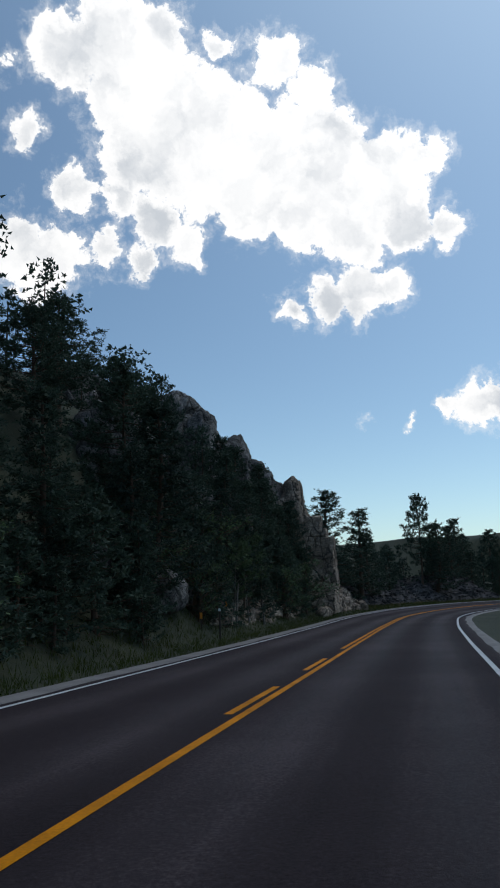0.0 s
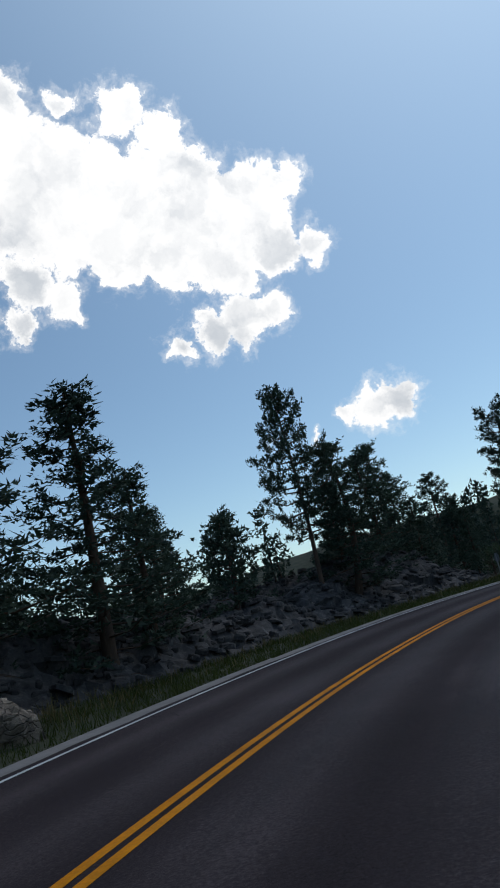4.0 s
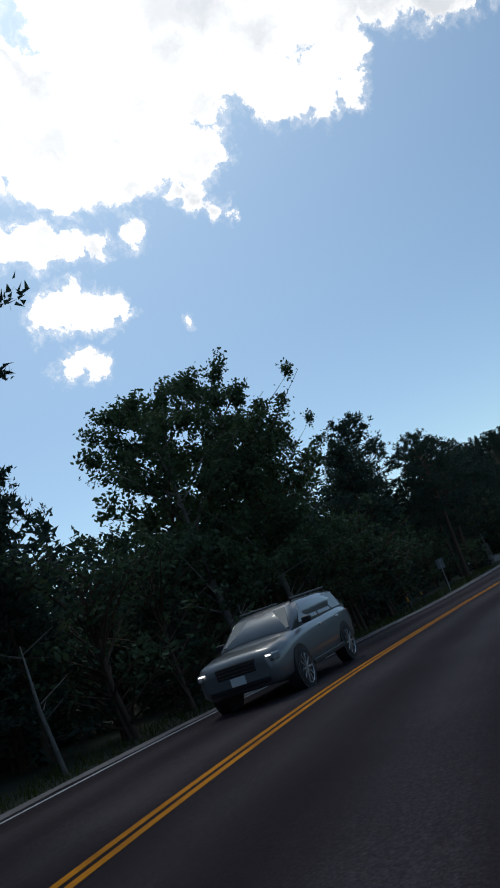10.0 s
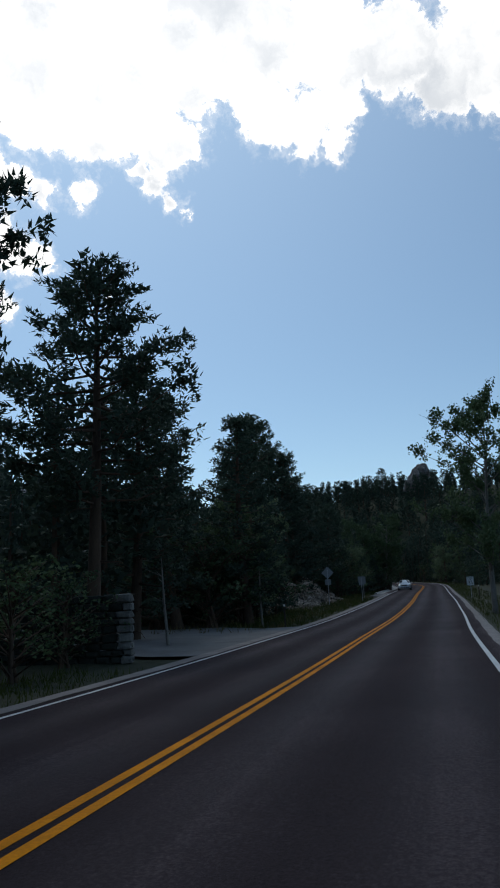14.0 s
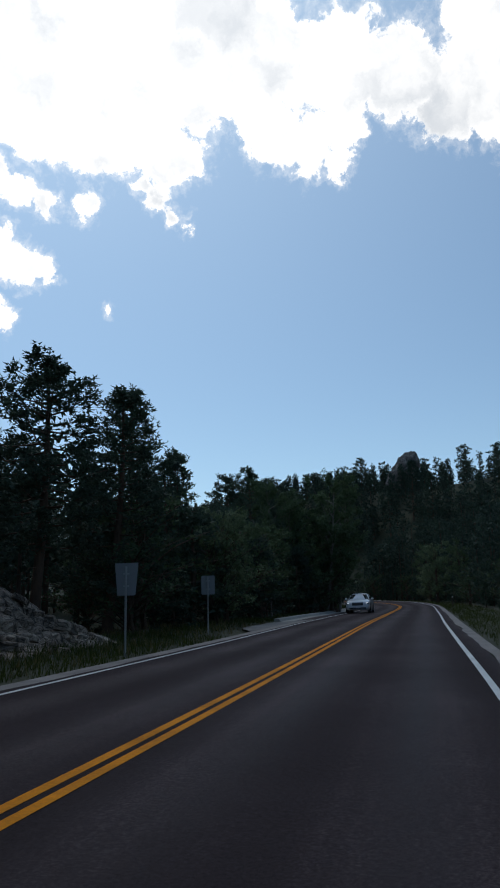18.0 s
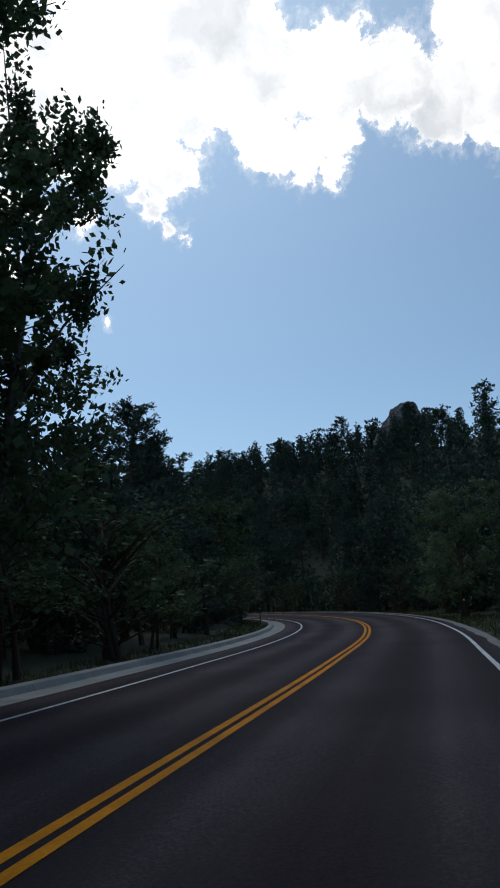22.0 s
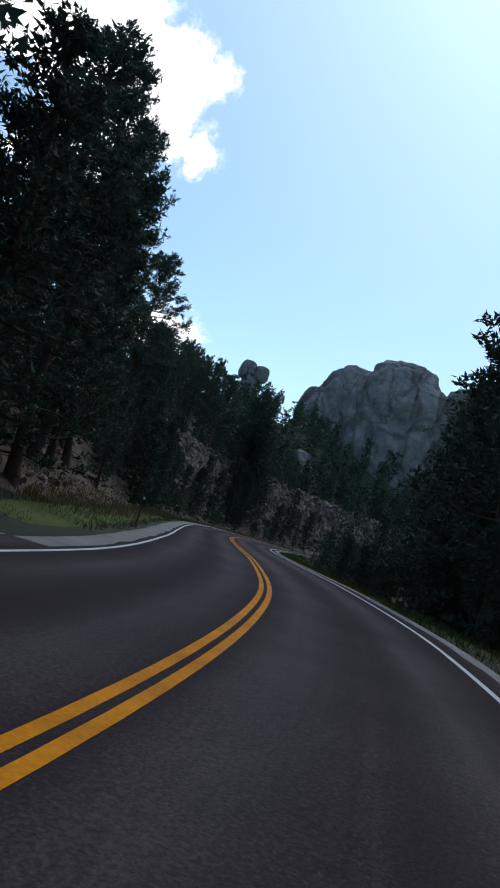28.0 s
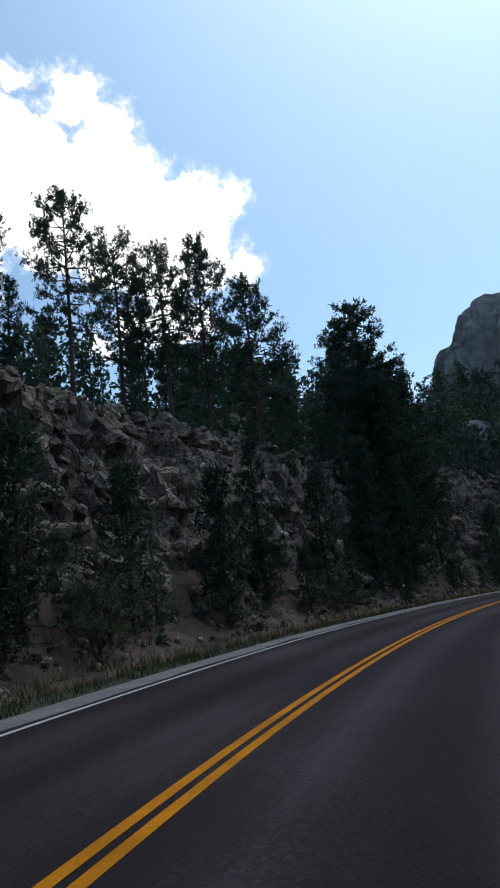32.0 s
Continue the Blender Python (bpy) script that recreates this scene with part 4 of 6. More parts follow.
def rock_patch(name, s0, s1, lat0, lat1, height, mat, seed, label, step=0.32, steep=1.0, rough=0.35, plan=1.0, category="rock face", grain=1.3, pieces=0, piece=(0.9, 0.6, 0.16), stone=None, slope=8.0, rest=0):
    """A broken rock face or mound that swells out of the ground, in ledges and blocks."""
    n, m = int((s1 - s0) / step) + 1, int((lat1 - lat0) / step) + 1
    shift = Vector((seed * 7.3, seed * 3.1, seed))
    verts, faces = [], []
    for i in range(n):
        s = s0 + (s1 - s0) * i / (n - 1)
        for j in range(m):
            lat = lat0 + (lat1 - lat0) * j / (m - 1)
            u, w = i / (n - 1), j / (m - 1)
            edge = ease(0, 0.18, u) * ease(0, 0.18, 1 - u)
            body = height(s, lat) * edge if callable(height) else height * edge * ease(0, 0.55, w) * ease(0, 0.3, 1 - w) * (0.75 + 0.5 * noise.noise(Vector((s * 0.25, lat * 0.3, seed))))
            base = ground_z(s, lat) + body
            q = Vector((s * 0.62, base * 1.9, lat * 0.75)) * grain + shift
            far, cells = noise.voronoi(q)
            small, bits = noise.voronoi(q * 2.7)
            block = (noise.noise(cells[0] * 5.3) * 0.9 - 0.45 * (1 - ease(0.0, 0.14, far[1] - far[0])) + 0.4 * noise.noise(bits[0] * 3.9)) * rough
            fine = noise.fractal(q * 1.6, 0.9, 2.1, 4) * rough * 0.4
            side = (noise.noise(cells[0] * 2.9 + Vector((9, 1, 4))) + 0.5 * noise.noise(bits[0] * 2.3)) * rough * plan
            z = base + (block + fine) * 0.6 * edge * ease(0, 0.12, w) - 0.25 * (1 - edge * ease(0, 0.12, w) * ease(0, 0.1, 1 - w))
            place, _, left, _ = along(s)
            p = place + left * (lat + side * edge * ease(0, 0.1, w))
            verts.append((p.x, p.y, z))
    for i in range(n - 1):
        for j in range(m - 1):
            a = i * m + j
            faces.append((a, a + m, a + m + 1, a + 1))
    root = tagged(new(name, mesh_of(name, verts, faces, mat)), label, category)
    # loose slabs and blocks, each lying on the face; the small ones are joined
    rng = random.Random(seed)
    small_v, small_f, count = [], [], 0
    for k in range(pieces + rest):
        i, j = rng.randrange(2, n - 2), int(2 + (m - 5) * rng.uniform(0, 1) ** 1.15)
        a, b, c = (Vector(verts[(i + di) * m + j + dj]) for di, dj in ((0, 0), (2, 0), (0, 2)))
        up = (b - a).cross(c - a).normalized()
        if up.z < 0:
            up = -up
        flat = up.lerp(Vector((0, 0, 1)), 0.55).normalized()
        ahead = (b - a).normalized()
        side = flat.cross(ahead).normalized()
        ahead = side.cross(flat)
        turn = Matrix((ahead, side, flat)).transposed().to_4x4()
        g = rng.uniform(0.5, 1.35) if k < pieces else rng.uniform(0.25, 0.75)
        me = rng.choice(SLABS if stone is None else stone)
        place = Matrix.Translation(a + flat * rng.uniform(-0.02, 0.12)) @ turn @ pose(0, 0, 0, rng.gauss(0, slope), rng.gauss(0, slope), rng.gauss(0, 22)) @ Matrix.Diagonal((piece[0] * g, piece[1] * g * rng.uniform(0.7, 1.3), piece[2] * rng.uniform(0.7, 1.7) * min(1, g + 0.3), 1))
        if k < pieces:
            ob = new("slab" if piece[2] < 0.3 else "block", me)
            ob.parent = root
            ob.matrix_basis = place
        else:
            small_v += [place @ v.co for v in me.vertices]
            small_f += [tuple(q + count for q in p.vertices) for p in me.polygons]
            count = len(small_v)
    if rest:
        ob = new("rubble", mesh_of("rubble", small_v, small_f, (SLABROCK if stone is None else RUSTROCK)))
        ob.parent = root
        tagged(ob, "small broken stones", kind="stuff")
    return root


def pine_to(k, s, lat, top, wide=1.0, label="", lean=0.0):
    """A pine whose tip stands top metres over the road."""
    h = top + along(s)[0].z - spot(s, lat).z
    return tree(PINES, k, s, lat, h, wide, label, lean=lean)


def leafy_to(k, s, lat, top, wide=1.0, label=""):
    h = top + along(s)[0].z - spot(s, lat).z
    return tree(BROADS, k, s, lat, h, wide, label)


# pines below and on the cliff
for k, s, lat, top, wide in ((4, 22.8, 10.8, 12.4, 1.4), (4, 27.5, 12.2, 14.7, 1.4), (4, 29.6, 10.4, 12.6, 0.85), (3, 31.6, 9.4, 8.6, 1.3), (0, 25.4, 8.6, 10.6, 1.2), (3, 50.6, 9.6, 10.3, 1.2), (2, 52.4, 8.3, 8.6, 1.1), (3, 48.6, 7.8, 7.8, 1.2), (2, 46.4, 9.4, 9.2, 1.2), (3, 53.0, 10.0, 9.4, 1.1), (2, 16, 8.2, 7.8, 1.6), (5, 13, 7.0, 3.8, 1.5), (5, 15.5, 6.8, 3.4, 1.5), (5, 18.2, 6.9, 3.8, 1.5), (5, 10.5, 7.0, 3.6, 1.5), (0, 33, 8.4, 7.6, 1.4), (3, 37.5, 8.0, 8.4, 1.6), (7, 39.0, 12.2, 14.8, 0.7), (2, 25, 7.4, 9.0, 1.5),
                             (5, 30, 7.2, 5.6, 1.4), (3, 43, 8.2, 8.8, 1.5), (5, 46, 7.6, 6.5, 1.4), (2, 41, 9.8, 8.8, 1.4), (3, 49.5, 9.6, 9.2, 1.3), (5, 47.5, 6.9, 4.6, 1.4), (5, 20, 6.9, 5.0, 1.4), (2, 12, 8.0, 7.0, 1.6),
                             (3, 47, 8.4, 9.4, 1.4), (2, 50.5, 8.2, 8.0, 1.3), (5, 52, 7.4, 5.4, 1.3), (3, 18, 7.6, 7.6, 1.5), (2, 8, 7.6, 7.2, 1.5), (3, 23, 7.2, 6.8, 1.5), (2, 31, 9.6, 8.6, 1.3), (3, 35.5, 9.6, 8.2, 1.4),
                             (3, 47.5, 10.2, 12.0, 1.3), (2, 49.5, 9.9, 11.0, 1.3), (3, 45.0, 10.5, 12.2, 1.3), (2, 51.2, 9.0, 9.4, 1.2), (3, 43.0, 9.5, 10.6, 1.3), (5, 46.5, 6.6, 3.4, 1.4), (5, 49.0, 6.5, 3.0, 1.4), (5, 43.5, 6.7, 3.4, 1.4),
                             (2, 38.5, 9.8, 8.4, 1.4), (0, 44.5, 10.2, 9.4, 1.2), (3, 40, 7.6, 7.4, 1.5), (3, 34.5, 7.4, 7.0, 1.5)):
    pine_to(k, s, lat, top, wide)
leafy_to(1, 37.7, 7.0, 5.4, 1.1, "light green broad-leaved tree below the cliff")
leafy_to(0, 34.5, 6.8, 4.4, 1.0)
# beyond the pillar, behind the rocky mound
pine_to(2, 65.3, 9.1, 11.1, 1.7)
pine_to(3, 69.7, 9.0, 9.8, 1.7)
pine_to(3, 73, 10.0, 7.6, 1.7)
pine_to(2, 62, 10.5, 9.4, 1.6)
pine_to(3, 68.0, 12.0, 8.6, 1.6)
pine_to(3, 76.5, 12.5, 6.8, 1.6)
pine_to(4, 84.5, 10.5, 12.9, 0.72, "tall slender ponderosa pine above the rocky mound", lean=0.0)
pine_to(5, 79, 11.0, 6.2, 1.2)
pine_to(2, 86.5, 10.2, 9.4, 1.6)
pine_to(2, 92, 12.5, 9.6, 1.5)
pine_to(2, 94.7, 14.1, 10.8, 1.3)
pine_to(2, 98.0, 15.0, 9.0, 1.3)
pine_to(3, 104.0, 17.0, 7.0, 1.4)
pine_to(5, 101.0, 14.0, 6.0, 1.4)
pine_to(3, 99.5, 11.5, 5.4, 1.5)
pine_to(3, 95.5, 12.0, 6.6, 1.5)
pine_to(3, 90.0, 12.5, 7.4, 1.5)
pine_to(2, 88.0, 12.0, 7.6, 1.5)
pine_to(0, 108.8, 25.5, 10.7, 1.1)
pine_to(5, 82, 13.0, 7.0, 1.2)
# the pair over the yellow notice, and those after it
pine_to(1, 104.8, 11.2, 13.1, 0.9)
pine_to(4, 107.2, 11.4, 13.7, 1.15)
pine_to(4, 113.7, 11.0, 12.5, 1.1)
pine_to(3, 110.5, 10.2, 8.5, 1.3)
pine_to(5, 112.5, 8.6, 5.2, 1.3)
pine_to(0, 121.4, 13.5, 9.6, 1.1)
pine_to(4, 122.4, 6.8, 13.0, 0.95)
pine_to(4, 123.8, 7.7, 12.5, 1.0)
pine_to(0, 120.0, 8.6, 11.2, 1.1)
pine_to(2, 124.6, 9.6, 8.6, 1.2)
pine_to(3, 128.6, 8.0, 7.0, 1.3)
pine_to(7, 126.6, 5.2, 11.8, 1.15)
pine_to(0, 133.5, 8.5, 8.6, 1.0)
pine_to(3, 121.5, 8.0, 6.0, 1.2)
pine_to(3, 116.5, 8.5, 6.2, 1.4)
pine_to(2, 130.5, 7.6, 6.4, 1.3)
leafy_to(0, 140.8, 5.9, 10.9, 1.15, "tall light-leaved tree at the road's edge")
leafy_to(1, 144.0, 6.5, 9.6, 1.1)
leafy_to(1, 142.4, 7.8, 10.2, 1.1)
leafy_to(0, 150.5, 6.6, 11.8, 1.0, "tall light-leaved tree at the road's edge")
leafy_to(1, 148.5, 6.4, 9.0, 1.2)
leafy_to(2, 137.5, 6.3, 5.2, 1.2)
leafy_to(0, 144.7, 5.4, 12.6, 0.95)
leafy_to(1, 145.3, 6.2, 10.4, 1.2)
leafy_to(2, 157.0, 6.4, 6.4, 1.2)
# along the straight
pine_to(2, 166.4, 9.4, 11.8, 1.2)
pine_to(4, 178.8, 11.6, 16.0, 1.15)
pine_to(4, 168.0, 9.0, 11.5, 1.1)
pine_to(7, 177.8, 6.2, 12.4, 0.95)
pine_to(0, 181.5, 7.4, 11.4, 0.85)
pine_to(4, 191.0, 8.2, 13.4, 1.2)
pine_to(3, 196.5, 9.2, 11.8, 1.35)
pine_to(2, 203.4, 9.9, 12.4, 1.35)
pine_to(3, 206.5, 7.2, 11.5, 1.3)
pine_to(2, 216.0, 9.2, 13.9, 1.25)
pine_to(3, 222.0, 12.0, 12.9, 1.2)
pine_to(6, 236.5, 13.5, 17.9, 1.1, "very tall ponderosa pine behind the rocky hump")
pine_to(2, 235.8, 9.9, 14.4, 1.3)
pine_to(3, 230.0, 14.0, 13.4, 1.3)
pine_to(3, 238.5, 11.0, 12.2, 1.4)
pine_to(2, 233.5, 12.5, 14.5, 1.4)
pine_to(0, 242.0, 14.5, 9.6, 1.0)
pine_to(0, 248.6, 11.0, 10.9, 1.35)
pine_to(2, 245.0, 13.0, 11.8, 1.35)
pine_to(2, 251.4, 9.4, 10.4, 1.35)
pine_to(3, 256.0, 10.0, 8.8, 1.35)
pine_to(3, 262.0, 11.0, 9.4, 1.2)
pine_to(2, 262.4, 12.3, 13.3, 1.2)
pine_to(3, 265.5, 11.5, 10.4, 1.3)
for s, lat, top in ((210, 8.2, 6.2), (207, 7.6, 5.4), (266, 8.2, 6.0), (271, 8.6, 7.2), (276, 8.6, 7.2), (281, 9.2, 7.4), (286, 8.4, 7.8)):
    leafy_to(1 if top > 6 else 2, s, lat, top, 1.15)
leafy_to(0, 289.4, 5.7, 12.6, 1.0, "tall light-leaved tree beside the kerb")
leafy_to(0, 292.4, 4.9, 11.7, 0.9, "light-leaved tree leaning over the kerb")
leafy_to(0, 287.0, 9.2, 11.9, 1.0)
leafy_to(1, 290.4, 5.4, 9.4, 1.25)
leafy_to(1, 292.8, 5.8, 8.4, 1.3)
leafy_to(0, 290.0, 7.4, 11.0, 1.1)
leafy_to(2, 289.6, 5.9, 5.6, 1.4)
leafy_to(2, 286.0, 6.2, 3.4, 1.5)
leafy_to(2, 288.2, 5.9, 3.6, 1.4)
leafy_to(2, 291.2, 5.6, 3.8, 1.4)
pine_to(3, 288.6, 8.0, 9.4, 1.4)
pine_to(2, 284.0, 9.6, 8.0, 1.3)
leafy_to(0, 287.5, 8.2, 9.8, 1.1)
pine_to(0, 303, 15.8, 15.9, 1.0)
pine_to(0, 306.2, 18.8, 15.8, 1.0)
# the right-hand side
leafy_to(0, 210.6, -5.2, 12.9, 0.95, "light-leaved tree on the verge by the speed sign")
leafy_to(1, 216.0, -8.4, 10.5, 1.2)
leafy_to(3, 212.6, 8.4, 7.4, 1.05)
leafy_to(1, 208.6, 8.2, 7.6, 1.2)
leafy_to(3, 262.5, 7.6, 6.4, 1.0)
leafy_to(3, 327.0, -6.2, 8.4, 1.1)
leafy_to(1, 322.0, -8.6, 8.2, 1.2)
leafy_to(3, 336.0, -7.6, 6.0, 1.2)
leafy_to(1, 341.0, -9.5, 9.0, 1.1)
# inside the bend
pine_to(4, 346.9, 15.0, 19.4, 1.2)
pine_to(2, 350.0, 13.0, 17.0, 1.1)
leafy_to(1, 353.3, 11.0, 13.1, 1.2)
pine_to(1, 359.7, 11.2, 16.2, 1.0)
leafy_to(1, 351.0, 7.6, 12.3, 1.1)
pine_to(6, 379.6, 6.8, 21.9, 1.0, "very tall ponderosa pine on the grass inside the bend")
pine_to(6, 376.0, 9.4, 21.0, 0.85)
pine_to(6, 371.0, 10.5, 19.6, 0.85)
pine_to(3, 366.0, 9.0, 16.0, 1.1)
pine_to(5, 383.0, 10.0, 9.0, 1.2)
pine_to(3, 384.6, 8.4, 10.6, 1.6)
pine_to(2, 391.0, 8.2, 11.2, 1.3)
pine_to(3, 396.5, 7.6, 11.0, 1.2)
# the last slope
for k, s, lat, top, wide in ((2, 403.5, 9.2, 13.4, 1.2), (2, 414.5, 10.6, 13.6, 1.15), (3, 399.0, 10.2, 14.0, 1.2), (3, 422.5, 9.4, 6.6, 1.2),
                             (3, 417.5, 8.6, 6.4, 1.0), (3, 432.0, 11.1, 12.0, 1.3), (3, 436.0, 9.6, 12.6, 1.1), (5, 430.0, 7.8, 7.4, 1.1), (5, 440.5, 8.4, 8.4, 1.0),
                             (5, 444.5, 8.4, 7.0, 1.0), (5, 449.0, 8.2, 6.8, 1.0), (5, 453.0, 7.8, 6.0, 0.9), (5, 458.5, 7.6, 6.6, 0.9), (3, 463.5, 8.4, 8.6, 0.9), (5, 469.5, 8.2, 8.0, 0.9), (3, 476.0, 8.6, 9.6, 0.9),
                             (5, 481.0, 8.4, 8.6, 0.9), (3, 487.0, 9.0, 10.0, 0.9)):
    pine_to(k, s, lat, top, wide)
for k, s, lat, top, wide in ((7, 458.5, 13.6, 20.2, 0.68), (1, 462.5, 14.2, 20.0, 0.72), (1, 463.2, 13.4, 18.6, 0.6), (7, 464.8, 13.2, 20.3, 0.66), (2, 457.6, 15.4, 16.0, 0.8), (1, 454.6, 14.6, 17.6, 0.75), (3, 465.6, 14.0, 14.6, 0.7), (3, 462.0, 13.2, 13.8, 0.7), (0, 467.3, 12.7, 21.4, 0.74), (4, 471.5, 12.2, 20.6, 0.9), (3, 472.5, 11.4, 13.4, 1.1), (0, 483.6, 11.1, 22.4, 1.0), (0, 481.6, 11.6, 20.4, 0.9), (2, 485.5, 9.6, 17.5, 1.4), (3, 490.5, 10.6, 15.5, 1.4), (3, 479.0, 11.0, 15.6, 1.2), (2, 482.0, 10.0, 16.0, 1.3), (1, 448.0, 13.5, 18.5, 0.8), (2, 488.0, 13.0, 17.0, 1.1), (3, 476.0, 8.2, 10.5, 1.0), (3, 479.5, 8.0, 9.5, 1.0), (2, 482.0, 8.6, 11.5, 1.0), (3, 500.0, 9.0, 10.5, 1.0), (5, 494.0, 8.0, 7.0, 1.0), (5, 505.0, 8.2, 7.6, 1.0), (2, 498.0, 16.0, 17.0, 1.1)):
    pine_to(k, s, lat, top, wide)
# the hill outside the bend
for k, s, lat, top in ((2, 365.3, -27.0, 25.9), (2, 377.0, -38.0, 32.5), (0, 398.0, -60.0, 40.8), (0, 405.0, -25.7, 24.6), (4, 417.6, -17.6, 26.0), (4, 408.0, -34.7, 29.6), (3, 397.0, -17.0, 19.6), (2, 412.0, -19.1, 22.8)):
    pine_to(k, s, lat, top, 1.1)

for k, s, lat, top, wide in ((2, 404.0, -9.5, 16.6, 1.2), (3, 410.0, -9.6, 14.0, 1.3), (2, 416.0, -10.2, 13.6, 1.1), (3, 423.0, -12.0, 11.0, 1.3), (0, 421.0, -16.0, 16.5, 1.2), (2, 430.0, -17.0, 14.0, 1.3), (2, 412.0, -14.5, 16.0, 1.3), (3, 426.0, -14.0, 12.0, 1.3), (3, 419.0, -12.6, 12.0, 1.3)):
    pine_to(k, s, lat, top, wide)

# the woods behind, and bushes that close the edge of the wood
deep_wood("cliff_woods", ((-6, 52, 12, 26, 60, 4.0, 7.5),), 9, "dense dark pines behind and above the cliff")
deep_wood("bend_woods", ((60, 92, 13, 30, 50, 4.0, 6.5), (92, 104, 16, 45, 26, 1.6, 2.8), (106, 132, 13, 40, 56, 4.0, 7.0)), 2, "dense dark pine woods behind the roadside trees")
deep_wood("roadside_woods", ((130, 219, 9.5, 30, 125, 7.0, 10.5), (219, 253, 17.5, 32, 45, 7.0, 10.5), (253, 262, 9.5, 30, 16, 7.0, 10.5), (262, 345, 10.5, 30, 120, 7.0, 10.0)), 3, "dense dark pine woods along the straight road")
deep_wood("inner_woods", ((345, 398, 11, 30, 60, 8.0, 13.0), (398, 420, 13, 40, 40, 6.0, 9.0), (420, 440, 17, 40, 50, 4.0, 6.5)), 5, "dense dark pines inside the bend")
deep_wood("outer_woods", ((205, 300, -28, -9.5, 90, 7.0, 10.0), (300, 425, -34, -9.5, 150, 8.0, 12.0), (425, 560, -40, -9, 110, 5.0, 9.0)), 7, "dense dark pine woods outside the bend")
deep_wood("undergrowth", ((285, 375, -32, -8.4, 200, 2.5, 4.5), (375, 425, -32, -13, 90, 1.6, 2.6), (400, 500, -20, -8, 60, 2.0, 3.5), (262, 345, 9, 20, 90, 2.5, 4.0), (345, 396, 11.5, 24, 70, 2.5, 4.0), (130, 186, 8.5, 20, 80, 2.5, 4.0), (206, 219, 9, 18, 24, 2.5, 4.0), (219, 250, 17, 24, 30, 2.5, 4.0), (108, 130, 9, 18, 30, 2.0, 3.5)), 61, "dark bushes filling the wood between the trunks", BUSHES)
wood([PINES[5], BROADS[2]], -4, 24, 6.2, 8.2, 14, 1.6, 3.4, 1.3, 26)
wood([PINES[5], BROADS[2]], 4, 50, 6.4, 9, 30, 2.0, 4.5, 1.3, 11)
wood([PINES[5], PINES[5], PINES[3]], 5, 30, 7.2, 10.5, 20, 2.0, 3.6, 1.3, 23)
wood([PINES[5], PINES[5], BROADS[2]], 106, 135, 7.0, 13, 30, 2.5, 5.0, 1.3, 12)
wood([BROADS[2], PINES[5]], 96, 107, 6.4, 10.5, 15, 1.3, 2.3, 1.3, 24)
wood([BROADS[2], BROADS[1], PINES[5]], 132, 168, 6.0, 11, 30, 3.0, 6.0, 1.3, 13)
wood([BROADS[2], PINES[5]], 166, 180, 7.0, 11, 14, 3.0, 6.5, 1.3, 14)
wood([BROADS[2], PINES[5]], 182.5, 187, 6.2, 11, 7, 2.0, 3.0, 1.3, 22)
wood([BROADS[2], PINES[5]], 204, 219, 8.0, 12, 10, 3.0, 6.5, 1.3, 15)
wood([BROADS[2], PINES[5]], 251, 262, 8.0, 12, 10, 3.0, 6.5, 1.3, 20)
wood([BROADS[2], PINES[5]], 219, 243, 14, 18, 12, 3.0, 6.5, 1.3, 21)
wood([BROADS[2], BROADS[1], PINES[5]], 262, 345, 7.2, 11, 44, 3.0, 6.5, 1.3, 16)
wood([BROADS[2], PINES[5]], 290, 372, -11, -6.8, 34, 2.5, 5.0, 1.3, 17)
wood([PINES[5]], 374, 420, -12, -8.2, 9, 1.4, 2.6, 1.2, 25)
wood([PINES[5], BROADS[2]], 432, 500, 6.6, 8.6, 26, 1.5, 3.8, 1.1, 19)
wood([PINES[5], PINES[5]], 400, 505, -12, -7.5, 30, 2.0, 5.0, 1.2, 18)


deep_wood("hill_woods", ((290, 470, -100, -30, 1000, 5.5, 9.0),), 51, "dense dark pine woods covering the hillside", FAR_STEMS)
deep_wood("valley_woods", ((125, 300, 28, 62, 160, 9.0, 13.0),), 52, "dark pine woods far behind the roadside trees", FAR_STEMS)
deep_wood("slope_woods", ((478, 575, 12, 52, 240, 6.0, 10.0),), 54, "dark pines on top of the rock cutting", FAR_STEMS)

# ---- the cliff, pillar and domes ----
def rock_to(name, seed, s, lat, size, top, **more):
    """A rock whose crest stands top metres over the road."""
    return rock(name, seed, s, lat, size, top - size[2] * 0.98 + along(s)[0].z - spot(s, lat).z, **more)


